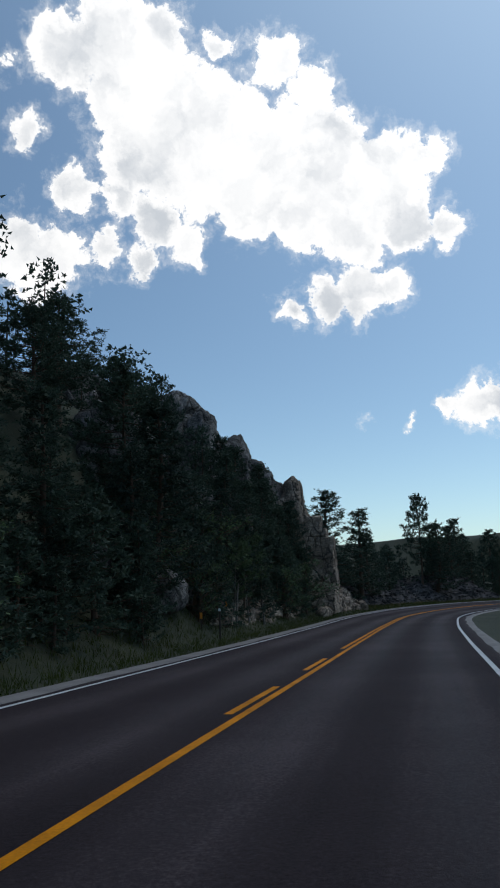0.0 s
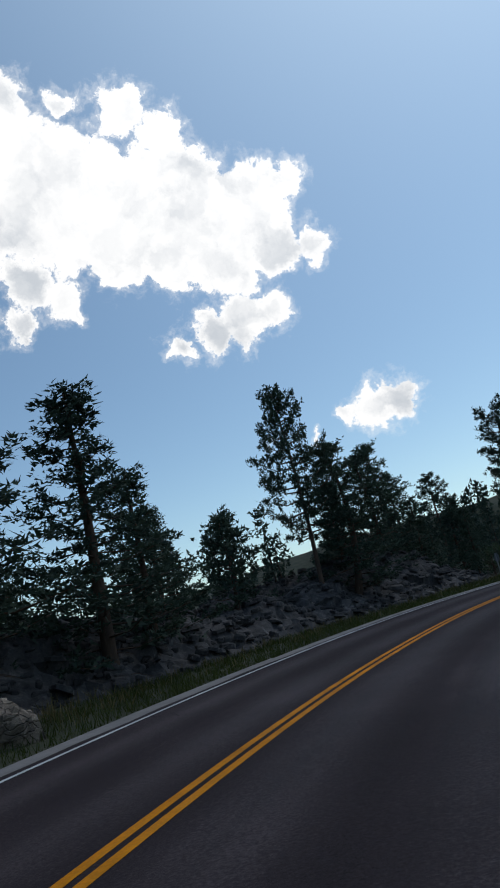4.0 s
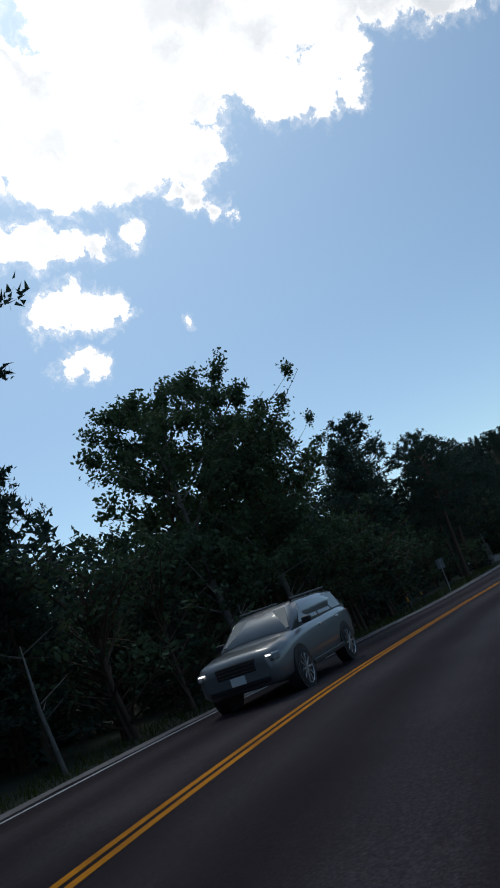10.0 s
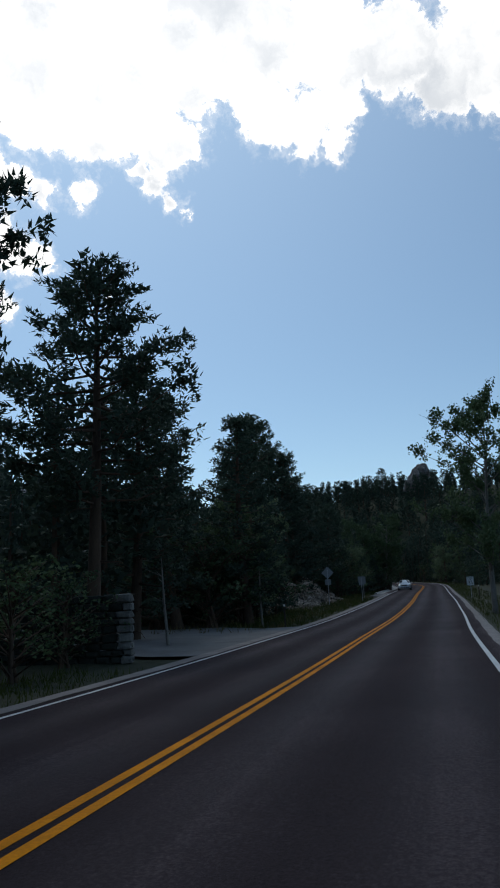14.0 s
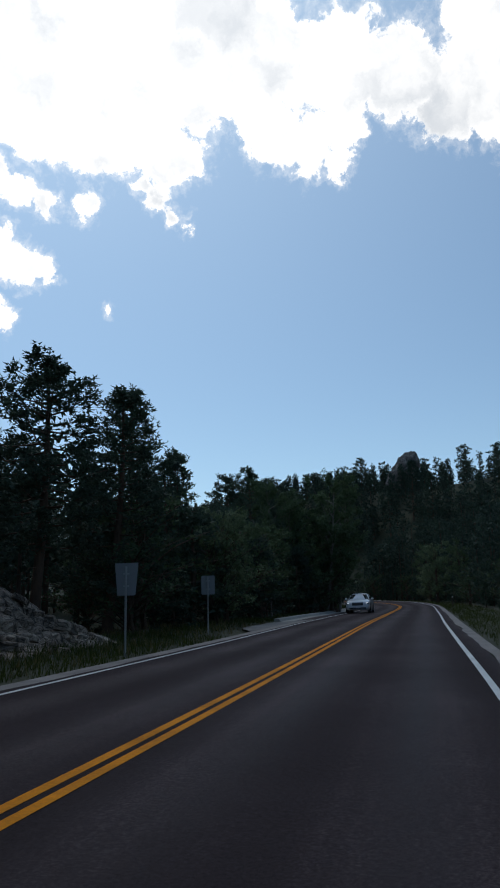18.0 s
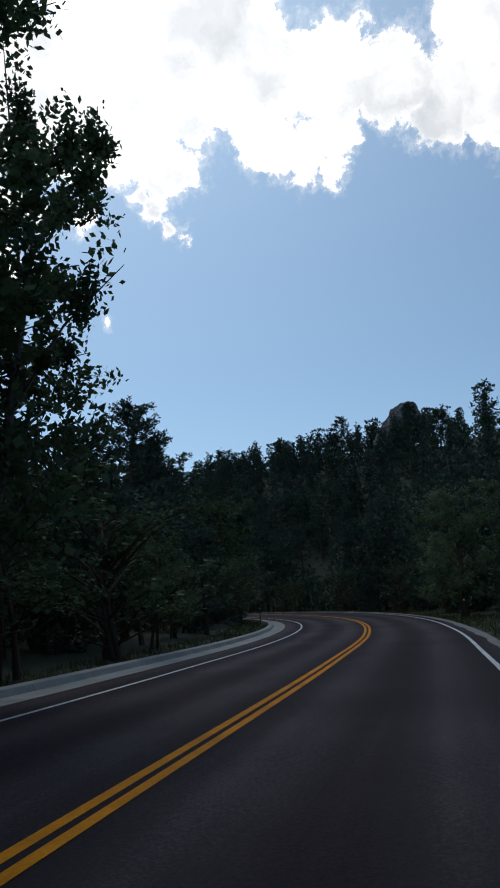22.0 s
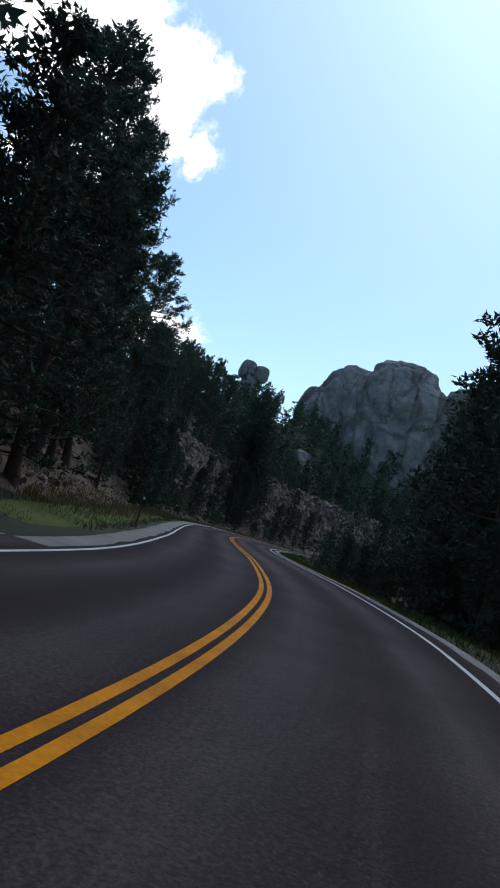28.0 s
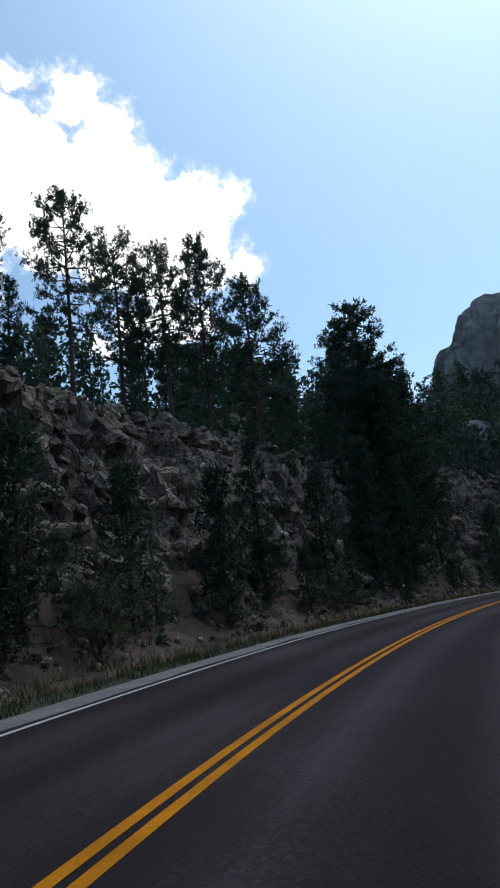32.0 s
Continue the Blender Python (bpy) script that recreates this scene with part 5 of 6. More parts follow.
def rock_pillar(s, lat, tall, wide, deep, seed, label):
    """A pillar of jointed blocks, laid course on course and stepping back from the road towards its top."""
    root = tagged(new("granite_pillar"), label, "rock pillar")
    _, ahead, _, _ = along(s)
    root.matrix_basis = Matrix.Translation(spot(s, lat, -0.4)) @ pose(0, 0, 0, 0, 0, math.degrees(math.atan2(ahead.y, ahead.x)) + 8)
    rng = random.Random(seed)
    z = 0.0
    while z < tall + 0.4:
        u = z / (tall + 0.4)
        h = rng.uniform(0.45, 1.05)
        w, near, far = wide * (1.06 - 0.20 * u) * rng.uniform(0.95, 1.05), -deep / 2 + 0.25 * u + 1.1 * max(0, u - 0.72) / 0.28 + rng.uniform(-0.1, 0.1), deep / 2 - 0.1 * u
        rows = rng.choice((2, 2, 3))
        y = near
        for j in range(rows):
            d = (far - near) / rows * rng.uniform(0.88, 1.12)
            x = -w / 2 + rng.uniform(-0.06, 0.06)
            cuts = rng.choice((1, 2, 2))
            for k in range(cuts):
                span = w / cuts * (1 if cuts == 1 else rng.uniform(0.85, 1.15))
                bm = bmesh.new()
                bmesh.ops.create_cube(bm, size=1.0)
                bmesh.ops.subdivide_edges(bm, edges=bm.edges[:], cuts=4, use_grid_fill=True)
                shift = Vector((rng.uniform(0, 90), rng.uniform(0, 90), z))
                for v in bm.verts:
                    c = v.co
                    round_off = 1 - 0.13 * max(0.0, (abs(c.x) + abs(c.y) + abs(c.z) - 1.1))
                    p = Vector((c.x * span * 1.08, c.y * d * 1.08, c.z * h * 1.06)) * round_off
                    v.co = p + noise.noise_vector(p * 1.1 + shift) * 0.14 + noise.noise_vector(p * 3.6 + shift) * 0.06
                ob = part("block", bm, RUSTROCK, root)
                ob.matrix_basis = Matrix.Translation((x + span / 2, y + d / 2, z + h / 2)) @ pose(0, 0, 0, rng.uniform(-4, 4), rng.uniform(-4, 4), rng.uniform(-7, 7))
                x += span
            y += d
        z += h * 0.96


rock_to("granite_cliff", 31, 41.5, 18.6, (4.6, 3.6, 7.5), 15.9, level=6, label="high grey granite cliff with rounded tops", category="cliff")
rock_to("granite_cliff", 39, 49.8, 16.4, (3.0, 2.6, 7.8), 16.1, level=6, label="high grey granite cliff with rounded tops", category="cliff")
rock_to("granite_crag", 32, 49.6, 13.6, (1.5, 1.4, 7.0), 15.1, level=5, label="grey granite knob on the cliff", category="cliff")
rock_to("granite_crag", 42, 51.6, 12.2, (2.1, 1.9, 6.8), 13.2, level=5, label="grey granite crag on the cliff", category="cliff")
rock_to("granite_crag", 47, 52.2, 10.6, (1.9, 1.6, 5.8), 11.3, level=5, label="grey granite crag on the cliff", category="cliff")
rock_to("granite_crag", 45, 53.6, 9.9, (1.3, 1.1, 5.0), 9.8, level=5, label="low granite knob beside the spire", category="cliff")
rock_to("granite_crag", 43, 36.0, 13.8, (3.6, 2.4, 5.0), 9.8, level=5, label="grey granite face among the pines", category="cliff")
rock_to("granite_spire", 33, 53.9, 8.4, (1.3, 1.05, 5.2), 9.9, level=5, mat=RUSTROCK, label="pointed granite spire standing by the road", category="rock spire")
rock_to("granite_spire", 53, 54.6, 8.0, (1.4, 1.2, 4.2), 7.6, level=5, mat=RUSTROCK, label="broad shoulder of rock below the spire", category="rock spire")
rock_pillar(54.6, 7.0, 6.2, 2.6, 3.0, 34, "square jointed granite pillar beside the road")
rock_to("boulder", 44, 52.4, 6.0, (0.9, 0.6, 0.6), 0.7, mat=RUSTROCK, level=3, label="broken granite block at the pillar's foot")
for k, (s, lat, g) in enumerate(((15.5, 9.2, 1.1), (19.5, 8.4, 0.9), (22.5, 8.6, 0.8), (27, 7.8, 1.1), (31, 7.8, 0.9), (35, 7.6, 0.7))):
    rock("boulder", 60 + k, s, lat, (g * 1.4, g, g * 0.8), 0.25 * g, level=4, label="pale weathered granite boulder under the pines")
for k, (s, lat, g) in enumerate(((31, 11.2, 2.4), (39, 10.4, 2.0), (44, 10.6, 2.4))):
    rock("granite_ledge", 70 + k, s, lat, (g * 1.3, g * 0.8, g * 0.9), 0.3 * g, level=4, label="grey granite ledge on the wooded slope", category="rock ledge")
rock_patch("rocky_mound", 63, 100, 7.4, 15.5, 2.9, SLABROCK, 3, "low mound of broken grey slabs beside the road", 0.26, rough=0.55, category="rock mound", pieces=300, piece=(0.74, 0.44, 0.12), rest=1700)
rock_to("granite_crag", 46, 129.0, 18.0, (2.2, 2.0, 3.2), 8.1, level=5, label="bare granite knob above the pines", category="rock")
rock_patch("rocky_mound", 222, 250, 6.8, 16.0, 2.9, RUSTROCK, 5, "pale rocky hump in the roadside grass", 0.26, rough=0.35, category="rock mound", pieces=110, piece=(1.1, 0.8, 0.22), stone=BLOCKS, rest=400)
rock_patch("stone_bank", 107, 121, 5.0, 6.8, 0.2, RUSTROCK, 6, "low heap of pale stones on the verge", 0.2, rough=0.14, category="rock", pieces=90, piece=(0.4, 0.28, 0.14), stone=BLOCKS, slope=12)
rock_patch("rock_cutting", 434, 548, 7.4, 14.2, lambda s, lat: 0.9 * ease(8, 10, lat), CUTROCK, 8, "steep broken rock cutting beside the road", 0.26, rough=0.75, plan=1.3, pieces=300, piece=(1.05, 0.7, 0.28), stone=BLOCKS, slope=14, rest=2400)
rock_patch("verge", 386, 440, 4.9, 7.3, lambda s, lat: 0.10, LAWN, 16, "green grass verge below the bank", 0.5, rough=0.04, category="grass")
rock_patch("bare_bank", 388, 440, 6.8, 15.0, lambda s, lat: 0.15, BANKEARTH, 9, "bare brown earth bank strewn with stones", 0.4, rough=0.16, category="bank", pieces=110, piece=(0.42, 0.3, 0.18), stone=BLOCKS, slope=14, rest=500)
rock("granite_dome", 35, 0, 0, (14.5, 12, 34), 0, mat=DOMEROCK, level=6, world=(429.0, 280.5, 23), turn=-30, label="great bare granite dome in the distance", category="rock dome", lumps=0.17, crack=0.11)
rock("granite_dome", 39, 0, 0, (9.5, 9.0, 33), 0, mat=DOMEROCK, level=6, world=(442.0, 268.5, 20.5), turn=20, label="bare granite crag joined to the great dome", category="rock dome", lumps=0.18, crack=0.11)
rock("granite_dome", 40, 0, 0, (10.0, 8.0, 28), 0, mat=DOMEROCK, level=6, world=(419.0, 289.0, 23.0), turn=-30, label="rounded granite shoulder of the great dome", category="rock dome", lumps=0.16, crack=0.1)
rock("granite_dome", 36, 0, 0, (7.0, 6.5, 26), 0, mat=DOMEROCK, level=6, world=(411.2, 290.5, 18), label="bare granite crag in the distance", category="rock dome", lumps=0.14, crack=0.07)
rock("granite_dome", 48, 0, 0, (4.0, 4.0, 10.5), 0, mat=DOMEROCK, level=5, world=(388.5, 256.0, 10.0), label="low granite shoulder among the pines", category="rock dome", lumps=0.2, crack=0.06)
rock("granite_spire", 37, 0, 0, (2.6, 2.2, 12), 0, mat=DOMEROCK, level=5, world=(380.4, 273.6, 24.0), label="stubby granite stack above the trees", category="rock spire", lumps=0.12)
rock("capstone", 49, 0, 0, (1.9, 1.8, 2.4), 0, mat=DOMEROCK, level=4, world=(379.4, 274.2, 35.6), label="rounded boulder on top of the granite stack", category="rock", lumps=0.12)
rock("capstone", 50, 0, 0, (1.6, 1.6, 2.0), 0, mat=DOMEROCK, level=4, world=(382.2, 272.3, 35.4), label="rounded boulder on top of the granite stack", category="rock", lumps=0.12)
rock_to("granite_outcrop", 38, 387.1, -55.0, (2.6, 3.0, 7.5), 40.8, level=5, lean=50.0, label="slanting bare rock on the wooded hilltop", category="rock outcrop")

rock_patch("scree_slope", 432, 546, 5.9, 9.2, lambda s, lat: 0.12 + 0.5 * ease(6.2, 8.6, lat), BANKEARTH, 13, "slope of loose earth and broken stones below the cutting", 0.35, rough=0.22, category="scree", pieces=90, piece=(0.36, 0.28, 0.2), stone=BLOCKS, slope=20, rest=500)
rock_patch("stone_bank", 56.5, 64.5, 5.9, 9.6, 1.3, RUSTROCK, 14, "heap of pale broken rocks beyond the pillar", 0.22, rough=0.6, category="rock", pieces=70, piece=(0.7, 0.55, 0.45), stone=BLOCKS, slope=20)
rock_patch("stone_bank", 30, 52, 6.2, 9.0, 0.5, RUSTROCK, 15, "broken stones among the pines", 0.3, rough=0.3, category="rock", pieces=60, piece=(0.8, 0.6, 0.45), stone=BLOCKS, slope=20)
rock_patch("lawn", 343, 394, 5.62, 12.0, lambda s, lat: 0.07, LAWN, 12, "short green grass inside the bend", 0.6, rough=0.03, category="grass")
for k, s, lat, top, wide in ((3, 436, 7.6, 8.0, 1.2), (6, 419.0, 12.8, 23.4, 0.8), (4, 402.0, 11.0, 18.0, 0.9), (6, 408.5, 11.5, 21.0, 0.62), (2, 405.5, 8.9, 12.5, 1.1), (2, 412.5, 9.6, 12.8, 1.1), (4, 431.5, 11.6, 20.0, 0.95), (4, 430.0, 14.5, 18.7, 0.95), (2, 427.5, 11.2, 10.4, 1.2), (3, 425.0, 9.8, 8.0, 1.2), (3, 415.5, 11.8, 13.4, 1.2), (2, 428.5, 9.4, 9.6, 1.2), (3, 433.0, 8.6, 9.2, 1.3), (2, 437.5, 10.8, 12.8, 1.3), (3, 441.5, 7.8, 9.5, 1.2), (4, 440.0, 12.5, 16.6, 1.1), (4, 450.0, 14.0, 19.0, 1.0), (0, 452.5, 15.0, 19.0, 0.9), (2, 447.5, 11.5, 14.5, 1.3), (0, 444.0, 12.0, 16.0, 1.0), (3, 449.0, 13.0, 15.0, 1.2)):
    pine_to(k, s, lat, top, wide)

# ---- verges ----
grass("verge_grass", ((-10, 66, 4.4, 7.4, 4200, 0.2), (66, 108, 4.4, 8.0, 4000, 0.2), (124, 186, 4.4, 6.6, 1800, 0.2), (204, 251, 4.4, 8.4, 2700, 0.24), (251, 268, 5.8, 8.4, 500, 0.24), (264, 345, 5.6, 7.6, 1600, 0.2), (345, 396, 5.6, 11.0, 4200, 0.14), (396, 500, 4.8, 7.8, 4400, 0.2)), 91, GRASS, "short green verge grass beside the road")
grass("verge_grass", ((150, 300, -7.4, -4.4, 2600, 0.22), (300, 500, -7.4, -4.4, 4200, 0.22)), 92, GRASS, "green verge grass beside the right-hand lane")
grass("dry_grass", ((60, 110, 6.0, 9.0, 500, 0.3), (200, 262, 5.0, 10.0, 700, 0.3), (396, 520, 5.6, 8.8, 3600, 0.34)), 93, DRYGRASS, "tall dry grass among the stones")


# ---- made things ----
STEEL = plain("galvanised_steel", (0.42, 0.43, 0.44), 0.45, 0.8)
ALU = plain("aluminium_sign_back", (0.26, 0.27, 0.285), 0.6, 0.3)
BROWNPOST = plain("brown_post", (0.05, 0.035, 0.025), 0.7)
WHITESIGN = plain("white_sign_face", (0.75, 0.75, 0.74), 0.5)
YELLOWSIGN = plain("pale_yellow_board", (0.85, 0.66, 0.30), 0.6)
BROWNSIGN = plain("dark_brown_board", (0.05, 0.04, 0.035), 0.6)
REDPAINT = plain("dark_red_lettering", (0.28, 0.05, 0.03), 0.6)
BLACK = plain("black_lettering", (0.02, 0.02, 0.02), 0.6)
ORANGE = plain("orange_reflector", (0.80, 0.28, 0.03), 0.4)
WHITEREFL = plain("white_reflector", (0.8, 0.8, 0.8), 0.3)


def facing(s, lat, dz=0.0, turn=0.0):
    """A frame on the ground whose x looks back along the road, towards those who drive up."""
    _, ahead, _, _ = along(s)
    return Matrix.Translation(spot(s, lat, dz)) @ pose(0, 0, 0, 0, 0, math.degrees(math.atan2(-ahead.y, -ahead.x)) + turn)


def thing(name, m, label, category, group=""):
    ob = tagged(new(name), label, category, group)
    ob.matrix_basis = m
    return ob


def delineator(s, lat, kind="white", tall=1.15):
    root = thing("delineator_post", facing(s, lat), "thin dark roadside post with a white reflector" if kind == "white" else "short roadside post with an orange reflector", "roadside post", "delineator posts")
    bm = bmesh.new()
    box(bm, (0, 0, tall / 2 - 0.15), (0.03, 0.07, tall + 0.3), bevel=0.006)
    part("post", bm, BROWNPOST, root)
    bm = bmesh.new()
    if kind == "white":
        rod(bm, (0.015, 0, tall - 0.02), (0.04, 0, tall - 0.02), 0.055, sides=14)
        part("reflector", bm, WHITEREFL, root, "round white reflector")
    else:
        box(bm, (0.025, 0, tall - 0.16), (0.02, 0.11, 0.24), bevel=0.006)
        part("reflector", bm, ORANGE, root, "orange reflector plate")
    return root


for s, lat, kind, tall in ((28.2, 5.6, "white", 1.2), (29.0, 6.6, "orange", 0.7), (34.1, 7.0, "orange", 0.8), (126, 5.9, "white", 1.1), (141.9, 4.7, "white", 1.2), (155.9, 4.9, "orange", 0.8),
                           (160.5, 5.4, "orange", 0.8), (172.2, 4.7, "white", 1.1), (204.5, 4.9, "white", 1.1), (338, 5.9, "white", 1.15), (365, 5.9, "white", 1.15), (388.2, 5.2, "white", 1.15), (407.3, 5.0, "white", 1.2),
                           (440.4, 5.5, "white", 1.2), (236.9, -5.6, "white", 1.1), (322.0, -5.2, "white", 1.1), (298.0, -5.1, "white", 1.1), (472.0, 5.4, "white", 1.2)):
    delineator(s, lat, kind, tall)


def panel(bm, outline, thick, z0, x=0.0):
    """A flat plate of the given outline in y and z."""
    front = [bm.verts.new((x + thick / 2, y, z0 + z)) for y, z in outline]
    back = [bm.verts.new((x - thick / 2, y, z0 + z)) for y, z in outline]
    bm.faces.new(front)
    bm.faces.new(back[::-1])
    n = len(outline)
    for i in range(n):
        bm.faces.new((front[i], back[i], back[(i + 1) % n], front[(i + 1) % n]))
    bmesh.ops.recalc_face_normals(bm, faces=bm.faces[:])


def rounded(w, h, r=0.05, steps=4):
    pts = []
    for cy, cz, a0 in ((w / 2 - r, h / 2 - r, 0), (-w / 2 + r, h / 2 - r, 90), (-w / 2 + r, -h / 2 + r, 180), (w / 2 - r, -h / 2 + r, 270)):
        for k in range(steps + 1):
            a = radians(a0 + 90 * k / steps)
            pts.append((cy + r * math.cos(a), cz + r * math.sin(a)))
    return pts


def sign_post(root, tall, y=0.0):
    bm = bmesh.new()
    box(bm, (-0.035, y, tall / 2 - 0.2), (0.045, 0.05, tall + 0.4), bevel=0.006)
    part("post", bm, STEEL, root, "galvanised steel post")


def words(text, size, x, y, z, parent, mat, squash=1.0):
    c = bpy.data.curves.new("lettering", "FONT")
    c.body, c.size, c.align_x, c.align_y, c.extrude = text, size, "CENTER", "CENTER", 0.002
    c.materials.append(mat)
    ob = new("lettering", c)
    ob.parent = parent
    ob.matrix_basis = Matrix.Translation((x, y, z)) @ Matrix(((0, 0, 1, 0), (1, 0, 0, 0), (0, 1, 0, 0), (0, 0, 0, 1))) @ Matrix.Diagonal((squash, 1, 1, 1))
    return ob


def speed_sign(s, lat):
    root = thing("speed_limit_sign", facing(s, lat, -0.7), "white speed limit sign reading 35 on a steel post", "road sign")
    sign_post(root, 2.6)
    bm = bmesh.new()
    panel(bm, rounded(0.61, 0.76), 0.006, 2.2)
    part("plate", bm, WHITESIGN, root)
    bm = bmesh.new()
    outer, inner = rounded(0.57, 0.72), rounded(0.545, 0.695)
    a = [bm.verts.new((0.005, y, 2.2 + z)) for y, z in outer]
    b = [bm.verts.new((0.005, y, 2.2 + z)) for y, z in inner]
    for i in range(len(a)):
        bm.faces.new((a[i], a[(i + 1) % len(a)], b[(i + 1) % len(a)], b[i]))
    part("border", bm, BLACK, root, "thin black border")
    for text, size, z in (("SPEED", 0.145, 2.46), ("LIMIT", 0.145, 2.33), ("35", 0.40, 2.06)):
        words(text, size, 0.006, 0, z, root, BLACK)


speed_sign(236.9, -4.95)


def sign_back(s, lat, outline, z0, label, turn=180.0, tall=2.4, extra=None):
    """A sign that faces the other way: bare aluminium, brackets and post."""
    root = thing("road_sign", facing(s, lat, 0, turn), label, "road sign", "signs seen from behind")
    sign_post(root, tall)
    bm = bmesh.new()
    panel(bm, outline, 0.006, z0)
    part("plate", bm, ALU, root)
    if extra:
        bm = bmesh.new()
        panel(bm, extra[0], 0.006, extra[1])
        part("plate", bm, ALU, root)
    bm = bmesh.new()
    for dz in (-0.16, 0.16):
        box(bm, (-0.012, 0, z0 + dz), (0.012, 0.16, 0.04), bevel=0.003)
    part("bracket", bm, STEEL, root)


EIGHT = [(0.38 / math.cos(radians(22.5)) * math.cos(radians(22.5 + 45 * k)), 0.38 / math.cos(radians(22.5)) * math.sin(radians(22.5 + 45 * k))) for k in range(8)]
DIAMOND = [(0.0, 0.53), (-0.53, 0.0), (0.0, -0.53), (0.53, 0.0)]
sign_back(94.6, 6.6, [(v * 0.7, w * 0.7) for v, w in EIGHT], 1.2, "octagonal sign seen from behind, bare grey metal", 150, 1.45)
sign_back(233.5, 7.0, DIAMOND, 2.75, "diamond-shaped warning sign seen from behind", 180, 3.2, (rounded(0.5, 0.5), 1.95))
sign_back(242.5, 4.95, [(0.33, 0.44), (-0.33, 0.44), (-0.25, -0.40), (0.25, -0.40)], 1.95, "grey back of a tapered roadside sign", 180, 2.3)
sign_back(252.8, 5.7, rounded(0.56, 0.74), 1.95, "grey back of a rectangular roadside sign", 180, 2.3)
sign_back(165.5, 5.0, rounded(0.46, 0.60), 1.75, "grey back of a rectangular roadside sign", 180, 2.05)


def notice(s, lat):
    root = thing("notice_board", facing(s, lat, 0, 14), "small pale yellow roadside notice over a dark brown board", "notice board")
    for y in (-0.27, 0.27):
        bm = bmesh.new()
        box(bm, (-0.06, y, 0.45), (0.07, 0.07, 1.6), bevel=0.012)
        part("post", bm, BROWNPOST, root)
    bm = bmesh.new()
    w, h, c = 0.82, 0.36, 0.08
    panel(bm, [(w / 2, -h / 2), (w / 2, h / 2 - c), (w / 2 - c, h / 2), (-w / 2 + c, h / 2), (-w / 2, h / 2 - c), (-w / 2, -h / 2)], 0.04, 1.12)
    part("board", bm, YELLOWSIGN, root)
    bm = bmesh.new()
    panel(bm, rounded(0.66, 0.24, 0.03), 0.03, 0.80)
    part("lower_board", bm, BROWNSIGN, root, "dark brown lower board")
    for z, y0, y1, mat in ((1.19, -0.30, 0.04, BLACK), (1.19, 0.09, 0.30, REDPAINT), (1.05, -0.33, 0.02, BLACK), (1.05, 0.08, 0.33, REDPAINT)):
        bm = bmesh.new()
        box(bm, (0.024, -(y0 + y1) / 2, z), (0.006, y1 - y0, 0.06), bevel=0.002)
        part("lettering_bar", bm, mat, root, "bar of unreadable lettering")
    for z, y in ((0.85, 0.0), (0.76, 0.03)):
        bm = bmesh.new()
        box(bm, (0.019, y, z), (0.006, 0.4, 0.035), bevel=0.002)
        part("lettering_bar", bm, ALU, root, "pale bar of unreadable lettering")


notice(101.9, 5.2)


def stone_wall(s, lat, length, tall, thick):
    """A dry wall with its end to the road, laid of single stones."""
    root = tagged(new("stone_wall"), "fieldstone wall coloured dark as in shade, its end towards the road pale as in sun", "wall")
    base = spot(s, lat)
    _, ahead, left, _ = along(s)
    way = (left * 0.97 - ahead * 0.25).normalized()
    root.matrix_basis = Matrix.Translation(base) @ pose(0, 0, 0, 0, 0, math.degrees(math.atan2(way.y, way.x)))
    rng = random.Random(8)
    shapes, ends = [], []
    for k in range(6):
        bm = bmesh.new()
        bmesh.ops.create_cube(bm, size=1.0)
        bmesh.ops.bevel(bm, geom=bm.edges[:], offset=0.14, segments=1, affect="EDGES")
        for v in bm.verts:
            v.co += Vector((rng.uniform(-0.07, 0.07), rng.uniform(-0.07, 0.07), rng.uniform(-0.07, 0.07)))
        me = bpy.data.meshes.new("stone")
        bm.to_mesh(me)
        bm.free()
        # the long face gets stone coloured as shaded, the end stone as sunlit
        me.materials.append(SHADED_STONE)
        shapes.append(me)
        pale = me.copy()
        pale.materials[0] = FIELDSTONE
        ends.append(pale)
    z = -0.2
    while z < tall:
        h = rng.uniform(0.15, 0.24)
        x = 0.0
        while x < length:
            w = rng.uniform(0.25, 0.5)
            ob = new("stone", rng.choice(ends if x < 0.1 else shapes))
            ob.parent = root
            ob.matrix_basis = Matrix.Translation((x + w / 2, rng.uniform(-0.03, 0.03), z + h / 2)) @ pose(0, 0, 0, 0, 0, rng.uniform(-4, 4)) @ Matrix.Diagonal((w * 0.98, thick * rng.uniform(0.92, 1.08), h * 0.97, 1))
            x += w
        z += h


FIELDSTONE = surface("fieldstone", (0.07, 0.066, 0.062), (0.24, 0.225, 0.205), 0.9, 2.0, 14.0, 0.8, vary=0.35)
# a dark copy of the fieldstone: the face's shade is put into its colour
SHADED_STONE = surface("mossy_stone", (0.012, 0.014, 0.011), (0.040, 0.042, 0.034), 0.95, 2.0, 14.0, 0.8, vary=0.35)
stone_wall(188.2, 5.6, 5.5, 1.75, 0.42)


